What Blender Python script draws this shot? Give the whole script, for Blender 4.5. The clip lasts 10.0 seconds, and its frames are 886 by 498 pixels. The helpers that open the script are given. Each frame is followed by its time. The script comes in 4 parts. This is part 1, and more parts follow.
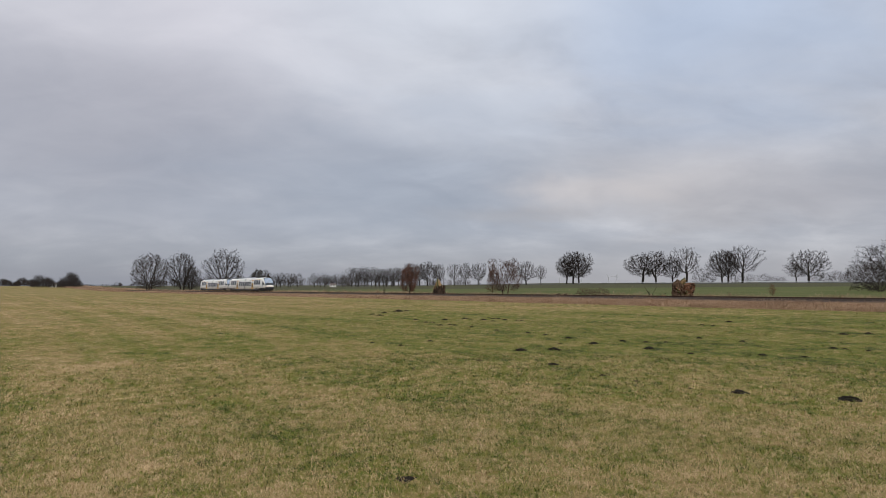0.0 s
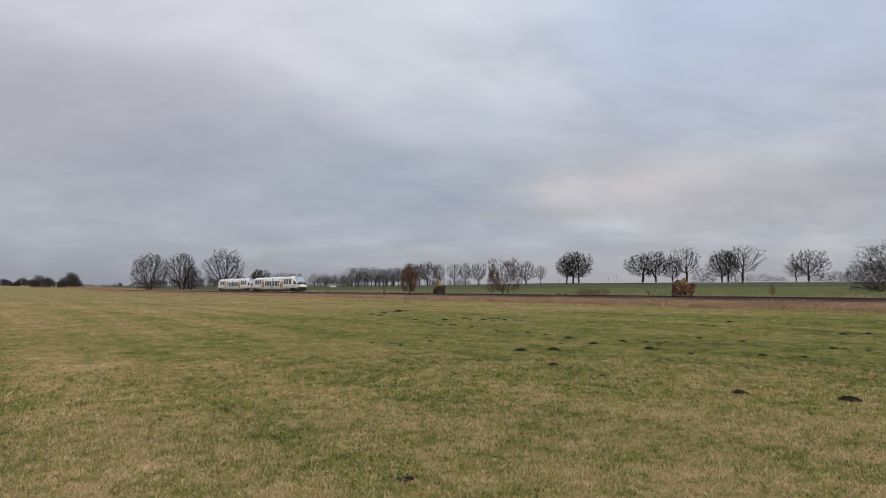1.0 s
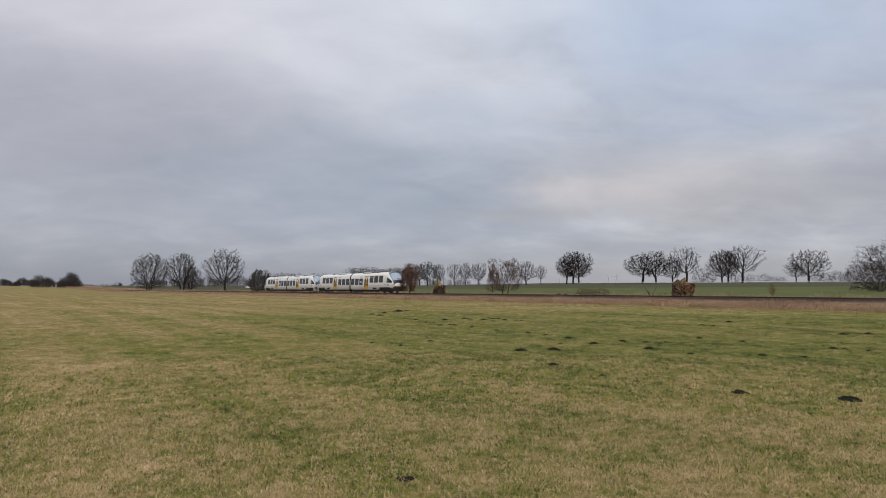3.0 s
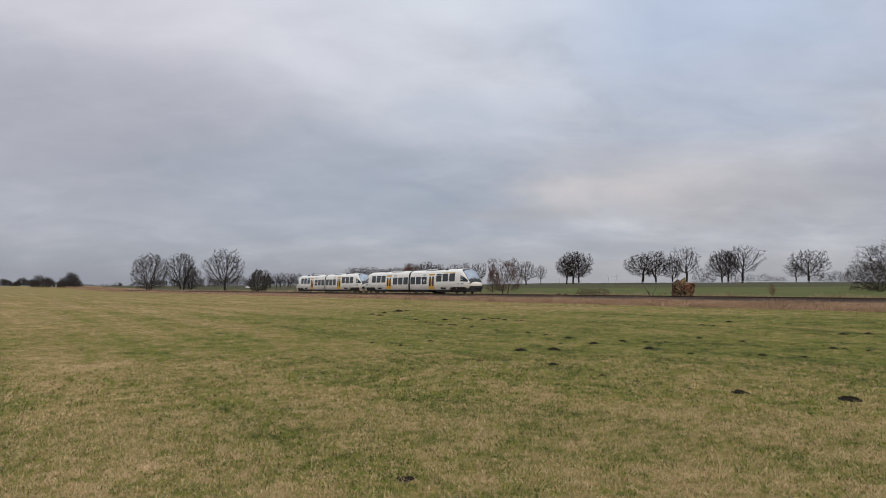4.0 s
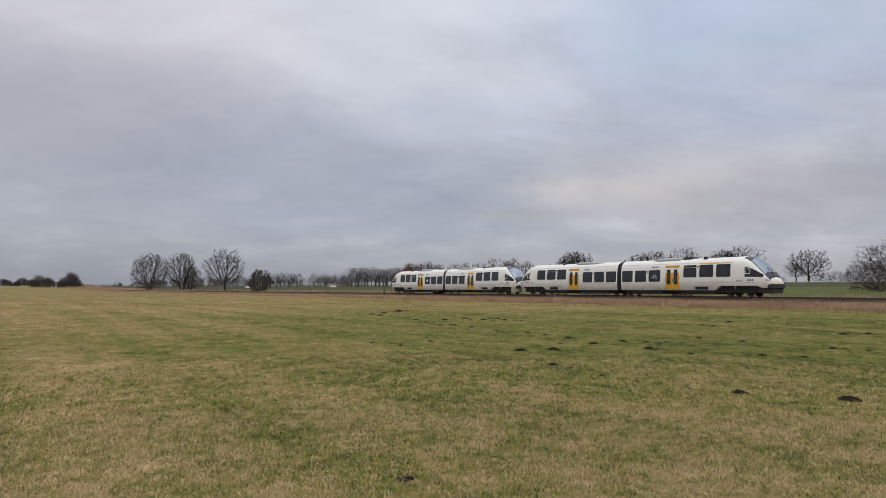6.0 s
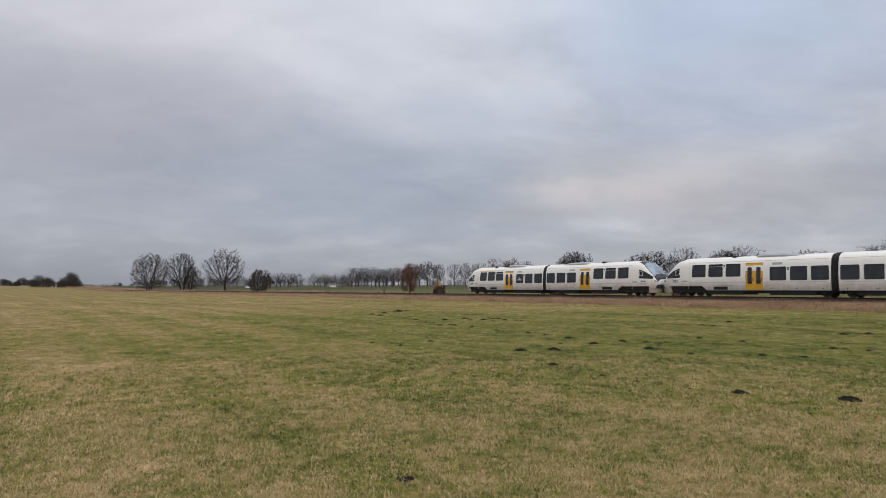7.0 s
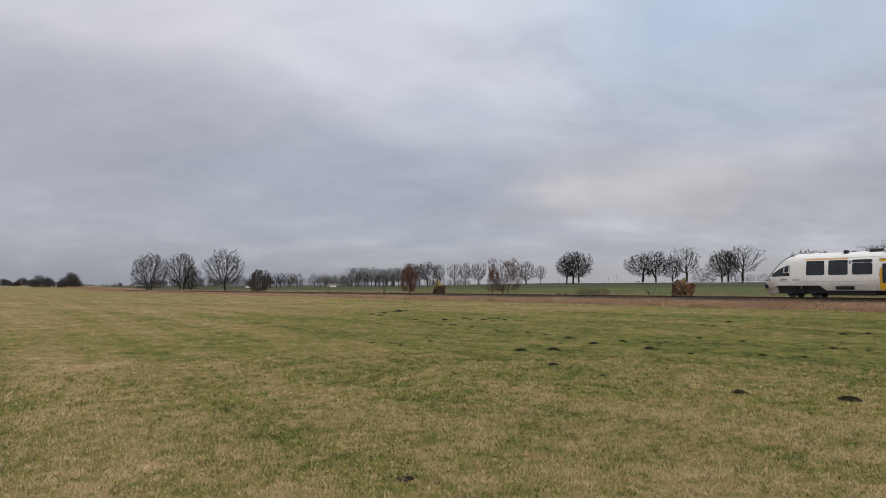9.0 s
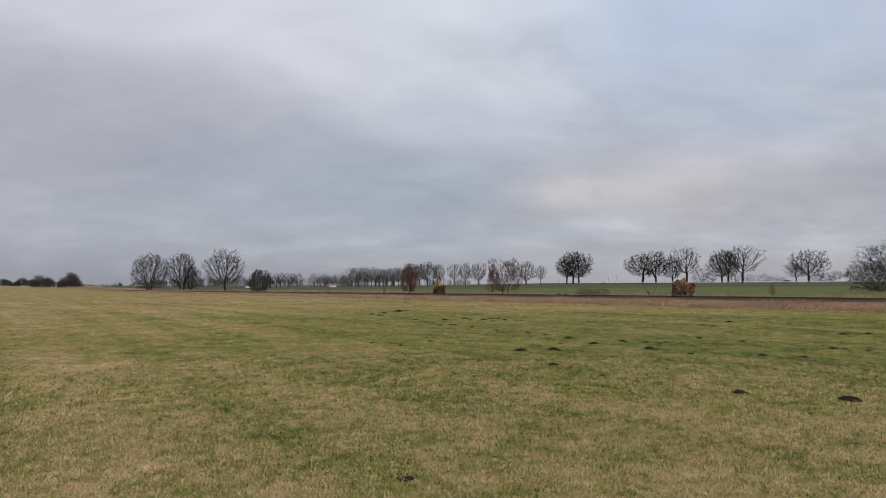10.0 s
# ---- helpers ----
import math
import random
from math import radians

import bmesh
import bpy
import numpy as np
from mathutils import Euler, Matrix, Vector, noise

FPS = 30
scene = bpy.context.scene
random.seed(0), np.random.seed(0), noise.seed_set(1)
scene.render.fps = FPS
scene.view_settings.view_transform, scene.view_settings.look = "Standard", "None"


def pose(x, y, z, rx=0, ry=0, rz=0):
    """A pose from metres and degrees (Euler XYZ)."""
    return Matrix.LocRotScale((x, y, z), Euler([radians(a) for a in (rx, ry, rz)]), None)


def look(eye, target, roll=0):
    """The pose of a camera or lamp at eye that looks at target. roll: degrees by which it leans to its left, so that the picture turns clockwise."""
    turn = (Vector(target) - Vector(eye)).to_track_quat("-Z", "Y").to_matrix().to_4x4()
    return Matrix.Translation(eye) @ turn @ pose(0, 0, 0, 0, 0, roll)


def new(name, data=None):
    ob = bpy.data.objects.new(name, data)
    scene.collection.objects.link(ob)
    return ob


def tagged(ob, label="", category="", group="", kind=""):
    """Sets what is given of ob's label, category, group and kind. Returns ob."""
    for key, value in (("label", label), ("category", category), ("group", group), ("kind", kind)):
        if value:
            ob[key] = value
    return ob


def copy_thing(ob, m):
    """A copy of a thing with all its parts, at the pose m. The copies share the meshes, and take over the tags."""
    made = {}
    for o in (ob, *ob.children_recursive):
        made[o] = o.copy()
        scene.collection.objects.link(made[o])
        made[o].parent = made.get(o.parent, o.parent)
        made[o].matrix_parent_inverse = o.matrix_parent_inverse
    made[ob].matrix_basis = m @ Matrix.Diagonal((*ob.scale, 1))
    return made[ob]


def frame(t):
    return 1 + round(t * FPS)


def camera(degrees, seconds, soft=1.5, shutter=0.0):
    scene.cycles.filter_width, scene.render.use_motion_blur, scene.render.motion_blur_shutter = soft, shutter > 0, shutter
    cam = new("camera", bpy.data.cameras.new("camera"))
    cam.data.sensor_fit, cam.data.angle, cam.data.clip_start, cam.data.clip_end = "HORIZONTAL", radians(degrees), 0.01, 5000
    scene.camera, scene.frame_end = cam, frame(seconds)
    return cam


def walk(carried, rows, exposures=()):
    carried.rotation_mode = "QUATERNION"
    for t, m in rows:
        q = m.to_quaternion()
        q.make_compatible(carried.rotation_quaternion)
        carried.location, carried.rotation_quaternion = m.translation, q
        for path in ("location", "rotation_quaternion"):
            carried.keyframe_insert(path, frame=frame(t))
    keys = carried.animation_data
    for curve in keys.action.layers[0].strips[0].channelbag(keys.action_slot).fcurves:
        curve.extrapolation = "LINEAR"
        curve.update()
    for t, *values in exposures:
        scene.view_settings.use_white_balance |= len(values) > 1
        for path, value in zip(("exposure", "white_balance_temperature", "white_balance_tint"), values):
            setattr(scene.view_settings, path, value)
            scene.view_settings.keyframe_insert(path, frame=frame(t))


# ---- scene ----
import collections

cam = camera(69.6, 10.0, soft=0.6, shutter=0.08)
EYE = (0.0, 0.0, 1.6)
CAM = look(EYE, (0.0, 1127.0, 1.6 + 70.5))
walk(cam, [(0.0, CAM), (10.0, CAM)])

# ---- the railway's own axes: u runs away along the track, q runs across it, away from the camera ----
PHI = radians(34.53)
SP, CP = math.sin(PHI), math.cos(PHI)
RX = 70.8          # where the track's middle line crosses the camera's own x axis
RAIL_TOP = 0.86
SPEED = 22.53      # metres a second
UNIT = 34.61


def place(u, q, z=0.0):
    return Vector((RX - u * SP + q * CP, u * CP + q * SP, z))


def uq(x, y):
    return -(x - RX) * SP + y * CP, (x - RX) * CP + y * SP


def smooth(a, b, v):
    t = np.clip((np.asarray(v, float) - a) / (b - a), 0, 1)
    return t * t * (3 - 2 * t)


def ground_z(x, y):
    """The height of the land: meadow, railway bank, rising field, distant rise."""
    u, q = uq(np.asarray(x, float), np.asarray(y, float))
    bank = 0.64 * smooth(-8.0, -2.4, q)
    slope = 0.0146 - 0.0125 * smooth(390, 610, u)
    beyond = -0.18 * smooth(2.6, 6.0, q) + slope * np.clip(q - 6, 0, 300)
    far = 5.4 * smooth(310, 900, y) * smooth(-900, 0, u)
    soft = 0.03 * np.sin(x * 0.21 + 1.3) * np.sin(y * 0.17) * smooth(-3, -9, q)
    return bank + beyond + far + soft


# ---- sky and sun ----
class Nodes:
    """Short names for building a node tree."""

    def __init__(self, tree):
        self.tree = tree
        tree.nodes.clear()

    def add(self, kind, inputs=()):
        n = self.tree.nodes.new(kind)
        for key, value in dict(inputs).items():
            if isinstance(value, bpy.types.NodeSocket):
                self.tree.links.new(value, n.inputs[key])
            else:
                n.inputs[key].default_value = value
        return n

    def math(self, op, a, b=0.0, c=0.0, clamp=False):
        n = self.add("ShaderNodeMath", {0: a, 1: b, 2: c})
        n.operation, n.use_clamp = op, clamp
        return n.outputs[0]

    def vmath(self, op, a, b=(0, 0, 0)):
        n = self.add("ShaderNodeVectorMath", {0: a, 1: b})
        n.operation = op
        return n.outputs["Value"] if op in ("DOT_PRODUCT", "LENGTH", "DISTANCE") else n.outputs[0]

    def noise(self, vector, scale, detail=4.0, rough=0.55, warp=0.0):
        return self.add("ShaderNodeTexNoise", {"Vector": vector, "Scale": scale, "Detail": detail, "Roughness": rough, "Distortion": warp}).outputs["Fac"]

    def ramp(self, fac, *stops):
        n = self.add("ShaderNodeValToRGB", {"Fac": fac})
        while len(n.color_ramp.elements) < len(stops):
            n.color_ramp.elements.new(0.5)
        for e, (p, c) in zip(n.color_ramp.elements, stops):
            e.position, e.color = p, (*c, 1)
        return n.outputs["Color"]

    def span(self, v, a, b, lo=0.0, hi=1.0, kind="SMOOTHSTEP"):
        n = self.add("ShaderNodeMapRange", {"Value": v, "From Min": a, "From Max": b, "To Min": lo, "To Max": hi})
        n.interpolation_type = kind
        return n.outputs[0]

    def mix(self, fac, a, b, blend="MIX"):
        n = self.add("ShaderNodeMix")
        n.data_type, n.blend_type = "RGBA", blend
        for key, value in ((0, fac), (6, a), (7, b)):
            if isinstance(value, bpy.types.NodeSocket):
                self.tree.links.new(value, n.inputs[key])
            else:
                n.inputs[key].default_value = value if key == 0 else (*value, 1)
        return n.outputs[2]

    def mapping(self, vector, rot=(0, 0, 0), scale=(1, 1, 1), loc=(0, 0, 0)):
        return self.add("ShaderNodeMapping", {"Vector": vector, "Rotation": rot, "Scale": scale, "Location": loc}).outputs[0]


def make_sky():
    world = bpy.data.worlds.new("overcast_sky")
    scene.world = world
    world.use_nodes = True
    n = Nodes(world.node_tree)
    sky = n.add("ShaderNodeTexSky")
    sky.sky_type, sky.sun_disc, sky.sun_elevation, sky.sun_rotation = "NISHITA", False, radians(42), radians(143)
    clear = n.add("ShaderNodeBackground", {"Color": sky.outputs[0], "Strength": 0.09})
    way = n.vmath("NORMALIZE", n.add("ShaderNodeTexCoord").outputs["Generated"])
    sep = n.add("ShaderNodeSeparateXYZ", {0: way})
    up = sep.outputs["Z"]
    # clouds lie on a high flat layer, so they crowd together towards the horizon
    flat = n.vmath("DIVIDE", way, n.add("ShaderNodeCombineXYZ", {0: n.math("ADD", n.math("ABSOLUTE", up), 0.30), 1: n.math("ADD", n.math("ABSOLUTE", up), 0.30), 2: 1.0}).outputs[0])
    flat = n.mapping(flat, rot=(0, 0, 0.35), scale=(1.3, 1.9, 0.0))
    broad = n.noise(flat, 0.9, 4.0, 0.5, 0.5)
    puffs = n.noise(n.mapping(flat, loc=(3.1, 7.7, 0)), 2.6, 6.0, 0.56, 0.3)
    cover = n.math("ADD", n.math("MULTIPLY", broad, 0.5), n.math("MULTIPLY", puffs, 0.5))
    cloud = n.ramp(cover, (0.34, (0.40, 0.425, 0.49)), (0.46, (0.47, 0.49, 0.55)), (0.56, (0.56, 0.575, 0.63)), (0.68, (0.66, 0.67, 0.72)))
    wobble = n.math("MULTIPLY", n.math("SUBTRACT", n.noise(n.mapping(flat, loc=(1.3, 2.2, 0)), 1.7, 5.0, 0.55, 0.4), 0.5), 0.34)

    def glow(az, el, near, far, tall=1.0):
        """1 round a direction (degrees right of the view, degrees up), 0 outside; tall under 1 makes it a long low bank."""
        a, e = radians(az), radians(el)
        there = Vector((math.sin(a) * math.cos(e), math.cos(a) * math.cos(e), math.sin(e) / tall))
        here = n.vmath("MULTIPLY", way, (1, 1, 1 / tall))
        return n.span(n.math("ADD", n.vmath("DISTANCE", here, there), wobble), far, near)

    def lay(az, el, near, far, tall, share, color):
        return n.mix(n.math("MULTIPLY", glow(az, el, near, far, tall), share), cloud, color)

    # thinner cloud with blue behind it, the dull banks, the pale break low down
    cloud = lay(24, 25, 0.05, 0.42, 0.7, 0.80, (0.54, 0.645, 0.83))
    cloud = lay(-22, 25, 0.0, 0.54, 0.8, 0.88, (0.745, 0.735, 0.80))
    cloud = lay(-3, 27, 0.0, 0.38, 1.0, 0.85, (0.71, 0.75, 0.83))
    cloud = lay(-28, 11, 0.05, 0.50, 0.45, 0.80, (0.365, 0.37, 0.425))
    cloud = lay(-4, 9.0, 0.05, 0.55, 0.30, 0.85, (0.345, 0.385, 0.465))
    cloud = lay(26, 17, 0.0, 0.28, 0.6, 0.45, (0.435, 0.49, 0.60))
    cloud = lay(2, 15.5, 0.0, 0.20, 0.6, 0.55, (0.60, 0.645, 0.735))
    cloud = lay(20, 8.7, 0.0, 0.34, 0.25, 0.75, (0.60, 0.575, 0.585))
    cloud = lay(23, 6.4, 0.0, 0.30, 0.16, 0.60, (0.43, 0.42, 0.445))
    cloud = lay(-28, 6.6, 0.0, 0.30, 0.18, 0.40, (0.41, 0.43, 0.495))
    cloud = lay(35, 7.5, 0.0, 0.34, 0.22, 0.60, (0.36, 0.365, 0.415))
    cloud = lay(6.5, 6.6, 0.0, 0.17, 0.14, 0.50, (0.40, 0.395, 0.42))
    cloud = lay(13, 8.6, 0.0, 0.18, 0.20, 0.55, (0.64, 0.60, 0.60))
    # finer billows over all of it
    billow = n.noise(n.mapping(flat, loc=(8.3, 1.9, 0), scale=(1.3, 1.0, 1)), 2.4, 5.0, 0.52, 0.5)
    cloud = n.mix(1.0, cloud, n.ramp(billow, (0.32, (0.94, 0.942, 0.95)), (0.68, (1.05, 1.045, 1.04))), "MULTIPLY")
    low = n.span(n.math("ADD", up, n.math("MULTIPLY", wobble, 0.12)), 0.11, 0.0, 0.0, 0.85)
    cloud = n.mix(low, cloud, n.mix(n.span(sep.outputs["X"], -0.35, 0.2), (0.265, 0.28, 0.335), (0.36, 0.36, 0.395)))
    # an overcast sky is brighter overhead than near the horizon
    cloud = n.mix(1.0, cloud, n.ramp(n.span(up, 0.44, 0.95), (0.0, (0.5, 0.5, 0.5)), (1.0, (1.0, 0.985, 0.95))), "MULTIPLY")
    layer = n.add("ShaderNodeBackground", {"Color": cloud, "Strength": 2.0})
    both = n.add("ShaderNodeMixShader", {0: 0.93, 1: clear.outputs[0], 2: layer.outputs[0]})
    n.add("ShaderNodeOutputWorld", {0: both.outputs[0]})


make_sky()
sun = new("sun", bpy.data.lights.new("sun", "SUN"))
sun.data.energy, sun.data.angle, sun.data.color = 1.5, radians(25), (1.0, 0.95, 0.88)
sun.matrix_world = look((30, -40, 45), (0, 30, 0))
scene.view_settings.exposure = 0.0


# ---- materials ----
def shader(name, build):
    m = bpy.data.materials.new(name)
    m.use_nodes = True
    n = Nodes(m.node_tree)
    b = n.add("ShaderNodeBsdfPrincipled")
    n.add("ShaderNodeOutputMaterial", {0: b.outputs[0]})
    build(n, b)
    return m


def give(n, b, color=None, rough=None, metal=None, bump=None, depth=0.02, spec=None):
    for key, value in (("Base Color", color), ("Roughness", rough), ("Metallic", metal), ("Specular IOR Level", spec)):
        if value is None:
            continue
        if isinstance(value, bpy.types.NodeSocket):
            n.tree.links.new(value, b.inputs[key])
        else:
            b.inputs[key].default_value = (*value, 1) if isinstance(value, tuple) else value
    if bump is not None:
        k = n.add("ShaderNodeBump", {"Height": bump, "Distance": depth, "Strength": 1.0})
        n.tree.links.new(k.outputs[0], b.inputs["Normal"])


def plain(name, color, rough=0.6, metal=0.0, vary=0.12, scale=3.0, depth=0.004, spec=0.5):
    """A surface of one colour with soft and fine variation."""
    def build(n, b):
        p = n.add("ShaderNodeTexCoord").outputs["Object"]
        f = n.math("ADD", n.math("MULTIPLY", n.noise(p, scale, 5), 0.65), n.math("MULTIPLY", n.noise(p, scale * 11, 3), 0.35))
        lo, hi = tuple(c * (1 - vary * 2) for c in color), tuple(min(1, c * (1 + vary * 2)) for c in color)
        give(n, b, n.ramp(f, (0.25, lo), (0.75, hi)), n.span(f, 0.3, 0.7, rough * 0.85, min(1, rough * 1.12)), metal, f, depth, spec)
    return shader(name, build)


def meadow_color(n, p):
    """Mown winter meadow: straw and green in patches and strips along the railway; the share of straw, and a fine grain."""
    r = n.mapping(p, rot=(0, 0, -(math.pi / 2 + PHI)), scale=(1, 1, 0))
    strips = n.noise(n.mapping(r, scale=(0.016, 0.50, 1)), 1.0, 5, 0.62)
    big = n.noise(r, 0.10, 3, 0.5, 0.6)
    mid = n.noise(p, 0.62, 4, 0.6, 0.4)
    patches = n.noise(n.mapping(p, loc=(5, 9, 0)), 1.9, 4, 0.6, 0.5)
    small = n.noise(p, 7.5, 4, 0.7)
    fine = n.noise(p, 34.0, 4, 0.65)
    f = n.math("ADD", n.math("MULTIPLY", strips, 0.40), n.math("MULTIPLY", big, 0.24))
    f = n.math("ADD", f, n.math("MULTIPLY", mid, 0.34))
    f = n.math("ADD", f, n.math("MULTIPLY", patches, 0.42))
    f = n.math("ADD", f, n.math("MULTIPLY", small, 0.36))
    # greener swathe in the middle of the meadow, drier ground towards the open west
    green = n.span(n.vmath("DISTANCE", n.mapping(p, scale=(0.7, 1, 0)), (8.5, 27, 0)), 30, 5, 0.0, 0.085)
    west = n.span(n.add("ShaderNodeSeparateXYZ", {0: p}).outputs["X"], -2, -22, 0.0, 0.035)
    f = n.math("ADD", n.math("SUBTRACT", n.math("SUBTRACT", f, green), 0.315), west)
    return f, fine


def make_ground(n, b):
    p = n.add("ShaderNodeNewGeometry").outputs["Position"]
    f, fine = meadow_color(n, p)
    # stops darker than the blades': shade between them is put into this colour
    c = n.ramp(n.math("ADD", f, n.math("MULTIPLY", n.math("SUBTRACT", fine, 0.5), 0.55)),
               (0.36, (0.026, 0.034, 0.006)), (0.46, (0.130, 0.152, 0.019)), (0.55, (0.185, 0.155, 0.040)), (0.64, (0.270, 0.190, 0.080)), (0.78, (0.46, 0.335, 0.175)))
    # a few bare reddish spots of dead thatch
    bare = n.span(n.noise(n.mapping(p, loc=(17, 3, 0)), 1.1, 5, 0.6, 0.5), 0.66, 0.74)
    c = n.mix(n.math("MULTIPLY", bare, 0.6), c, (0.13, 0.075, 0.035))
    q = n.math("SUBTRACT", n.vmath("DOT_PRODUCT", p, (CP, SP, 0.0)), RX * CP)
    rough_edge = n.math("MULTIPLY", n.math("SUBTRACT", n.noise(p, 0.5, 4), 0.5), 4.0)
    qq = n.math("ADD", q, rough_edge)
    straw = n.ramp(n.noise(p, 2.2, 5, 0.65), (0.3, (0.17, 0.105, 0.055)), (0.7, (0.34, 0.23, 0.13)))
    c = n.mix(n.span(qq, -9.5, -8.0), c, straw)
    stone = n.ramp(n.noise(p, 16.0, 3, 0.7), (0.3, (0.030, 0.021, 0.016)), (0.7, (0.095, 0.066, 0.050)))
    c = n.mix(n.span(n.math("ABSOLUTE", q), 4.4, 3.4), c, stone)
    r = n.mapping(p, rot=(0, 0, -(math.pi / 2 + PHI)), scale=(0.02, 0.22, 0))
    crop = n.ramp(n.math("ADD", n.math("MULTIPLY", n.noise(r, 1.0, 4), 0.7), n.math("MULTIPLY", n.noise(p, 1.5, 4), 0.3)),
                  (0.32, (0.050, 0.064, 0.016)), (0.5, (0.088, 0.104, 0.027)), (0.68, (0.155, 0.138, 0.055)))
    c = n.mix(n.span(qq, 4.5, 9.0), c, crop)
    verge = n.math("SUBTRACT", n.vmath("DOT_PRODUCT", p, (0.5879, 0.8091, 0.0)), 398.7)
    c = n.mix(n.math("MULTIPLY", n.span(verge, -205, -185), n.span(qq, 20, 30)), c, n.ramp(n.noise(p, 0.4, 4), (0.3, (0.042, 0.048, 0.020)), (0.7, (0.092, 0.084, 0.038))))
    give(n, b, c, 0.95, 0.0, n.math("ADD", n.math("MULTIPLY", fine, 0.6), f), 0.035, 0.15)


def tint_of(n):
    a = n.add("ShaderNodeAttribute")
    a.attribute_name = "tint"
    return a.outputs["Fac"]


def blade(name, stops):
    def build(n, b):
        p = n.add("ShaderNodeNewGeometry").outputs["Position"]
        f, fine = meadow_color(n, p)
        tint = tint_of(n)
        c = n.ramp(n.math("ADD", f, n.math("ADD", n.math("MULTIPLY", n.math("SUBTRACT", tint, 0.5), 0.66), n.math("MULTIPLY", n.math("SUBTRACT", fine, 0.5), 0.46))), *stops)
        give(n, b, c, 0.7, 0.0, spec=0.25)
    return shader(name, build)


GROUND = shader("meadow_ground", make_ground)
GRASS = blade("short_grass", ((0.32, (0.030, 0.046, 0.006)), (0.43, (0.205, 0.262, 0.026)), (0.52, (0.270, 0.232, 0.056)), (0.60, (0.39, 0.270, 0.118)), (0.75, (0.64, 0.46, 0.262))))


def make_reed(n, b):
    tint = tint_of(n)
    p = n.add("ShaderNodeNewGeometry").outputs["Position"]
    f = n.math("ADD", n.math("MULTIPLY", tint, 0.6), n.math("MULTIPLY", n.noise(p, 0.35, 3), 0.5))
    give(n, b, n.ramp(f, (0.2, (0.115, 0.066, 0.038)), (0.5, (0.30, 0.190, 0.115)), (0.82, (0.60, 0.42, 0.28))), 0.75, 0.0, spec=0.2)


REED = shader("dry_reed_grass", make_reed)


def make_paint(n, b):
    """White railcar paint with brake dust and road grime low down and small streaks."""
    p = n.add("ShaderNodeTexCoord").outputs["Object"]
    z = n.add("ShaderNodeSeparateXYZ", {0: p}).outputs["Z"]
    cloud = n.noise(n.mapping(p, scale=(0.5, 0.5, 1.2)), 1.6, 5, 0.6)
    streak = n.noise(n.mapping(p, scale=(5.0, 5.0, 0.5)), 1.5, 4, 0.6)
    dirt = n.math("MULTIPLY", n.span(n.math("ADD", z, n.math("MULTIPLY", cloud, -1.0)), 1.4, 0.0), n.math("ADD", n.math("MULTIPLY", streak, 0.7), 0.35), clamp=True)
    dirt = n.math("ADD", n.math("MULTIPLY", dirt, 0.95), n.math("MULTIPLY", n.span(streak, 0.45, 0.8), 0.07))
    x = n.math("ABSOLUTE", n.add("ShaderNodeSeparateXYZ", {0: p}).outputs["X"])
    nose = n.math("MULTIPLY", n.math("MULTIPLY", n.span(x, 14.6, 17.0), n.span(n.math("SUBTRACT", z, cloud), 1.7, 0.2)), 0.85)
    dirt = n.math("MAXIMUM", dirt, nose)
    c = n.mix(dirt, (0.90, 0.88, 0.835), (0.33, 0.235, 0.145))
    give(n, b, c, n.span(dirt, 0.0, 0.6, 0.3, 0.65), 0.0, n.noise(p, 0.9, 2), 0.004)


PAINT = shader("white_train_paint", make_paint)
YELLOW = plain("yellow_door_paint", (0.74, 0.385, 0.014), 0.35, 0, 0.06, 1.2)
BLACK = plain("black_rubber", (0.016, 0.016, 0.018), 0.7, 0, 0.2, 4)
DARK = plain("dark_underframe", (0.030, 0.027, 0.025), 0.75, 0.1, 0.3, 3, 0.01)
BUMPER = plain("dark_plastic", (0.016, 0.017, 0.019), 0.7, 0, 0.15, 3)
ROOF_GREY = plain("grey_roof_housing", (0.42, 0.43, 0.44), 0.5, 0.1, 0.12, 2)
MARK = plain("grey_marking", (0.16, 0.17, 0.22), 0.5, 0, 0.05, 4)
FAINT = plain("pale_marking", (0.50, 0.48, 0.46), 0.5, 0, 0.05, 4)
WHITE_MARK = plain("white_marking", (0.75, 0.76, 0.77), 0.5, 0, 0.03, 4)
STEEL = plain("worn_wheel_steel", (0.11, 0.085, 0.07), 0.5, 0.7, 0.2, 6)
RAIL = plain("rusty_rail", (0.085, 0.050, 0.034), 0.7, 0.4, 0.25, 5)
SLEEPER = plain("weathered_sleeper", (0.10, 0.085, 0.072), 0.9, 0, 0.25, 6)


def make_glass(tone, shine=0.5):
    def build(n, b):
        p = n.add("ShaderNodeTexCoord").outputs["Object"]
        f = n.noise(n.mapping(p, scale=(1, 1, 0.35)), 1.3, 3)
        give(n, b, n.ramp(f, (0.35, tuple(c * 0.7 for c in tone)), (0.7, tuple(c * 1.5 for c in tone))), 0.06, 0.0, n.noise(p, 0.7, 1), 0.003, shine)
    return build


GLASS = shader("tinted_window_glass", make_glass((0.016, 0.018, 0.021)))
VISOR = shader("dark_front_glass", make_glass((0.035, 0.042, 0.050), 0.6))


def make_screen(n, b):
    """Windscreen glass with the sky's pale blue reflection put into a metallic base colour."""
    p = n.add("ShaderNodeTexCoord").outputs["Object"]
    give(n, b, n.ramp(n.noise(p, 1.4, 3), (0.3, (0.34, 0.40, 0.47)), (0.7, (0.46, 0.52, 0.58))), 0.12, 0.85, n.noise(p, 0.7, 1), 0.004)


SCREEN = shader("windscreen_glass", make_screen)


def make_lamp(n, b):
    give(n, b, (0.45, 0.47, 0.5), 0.15, 0.3)


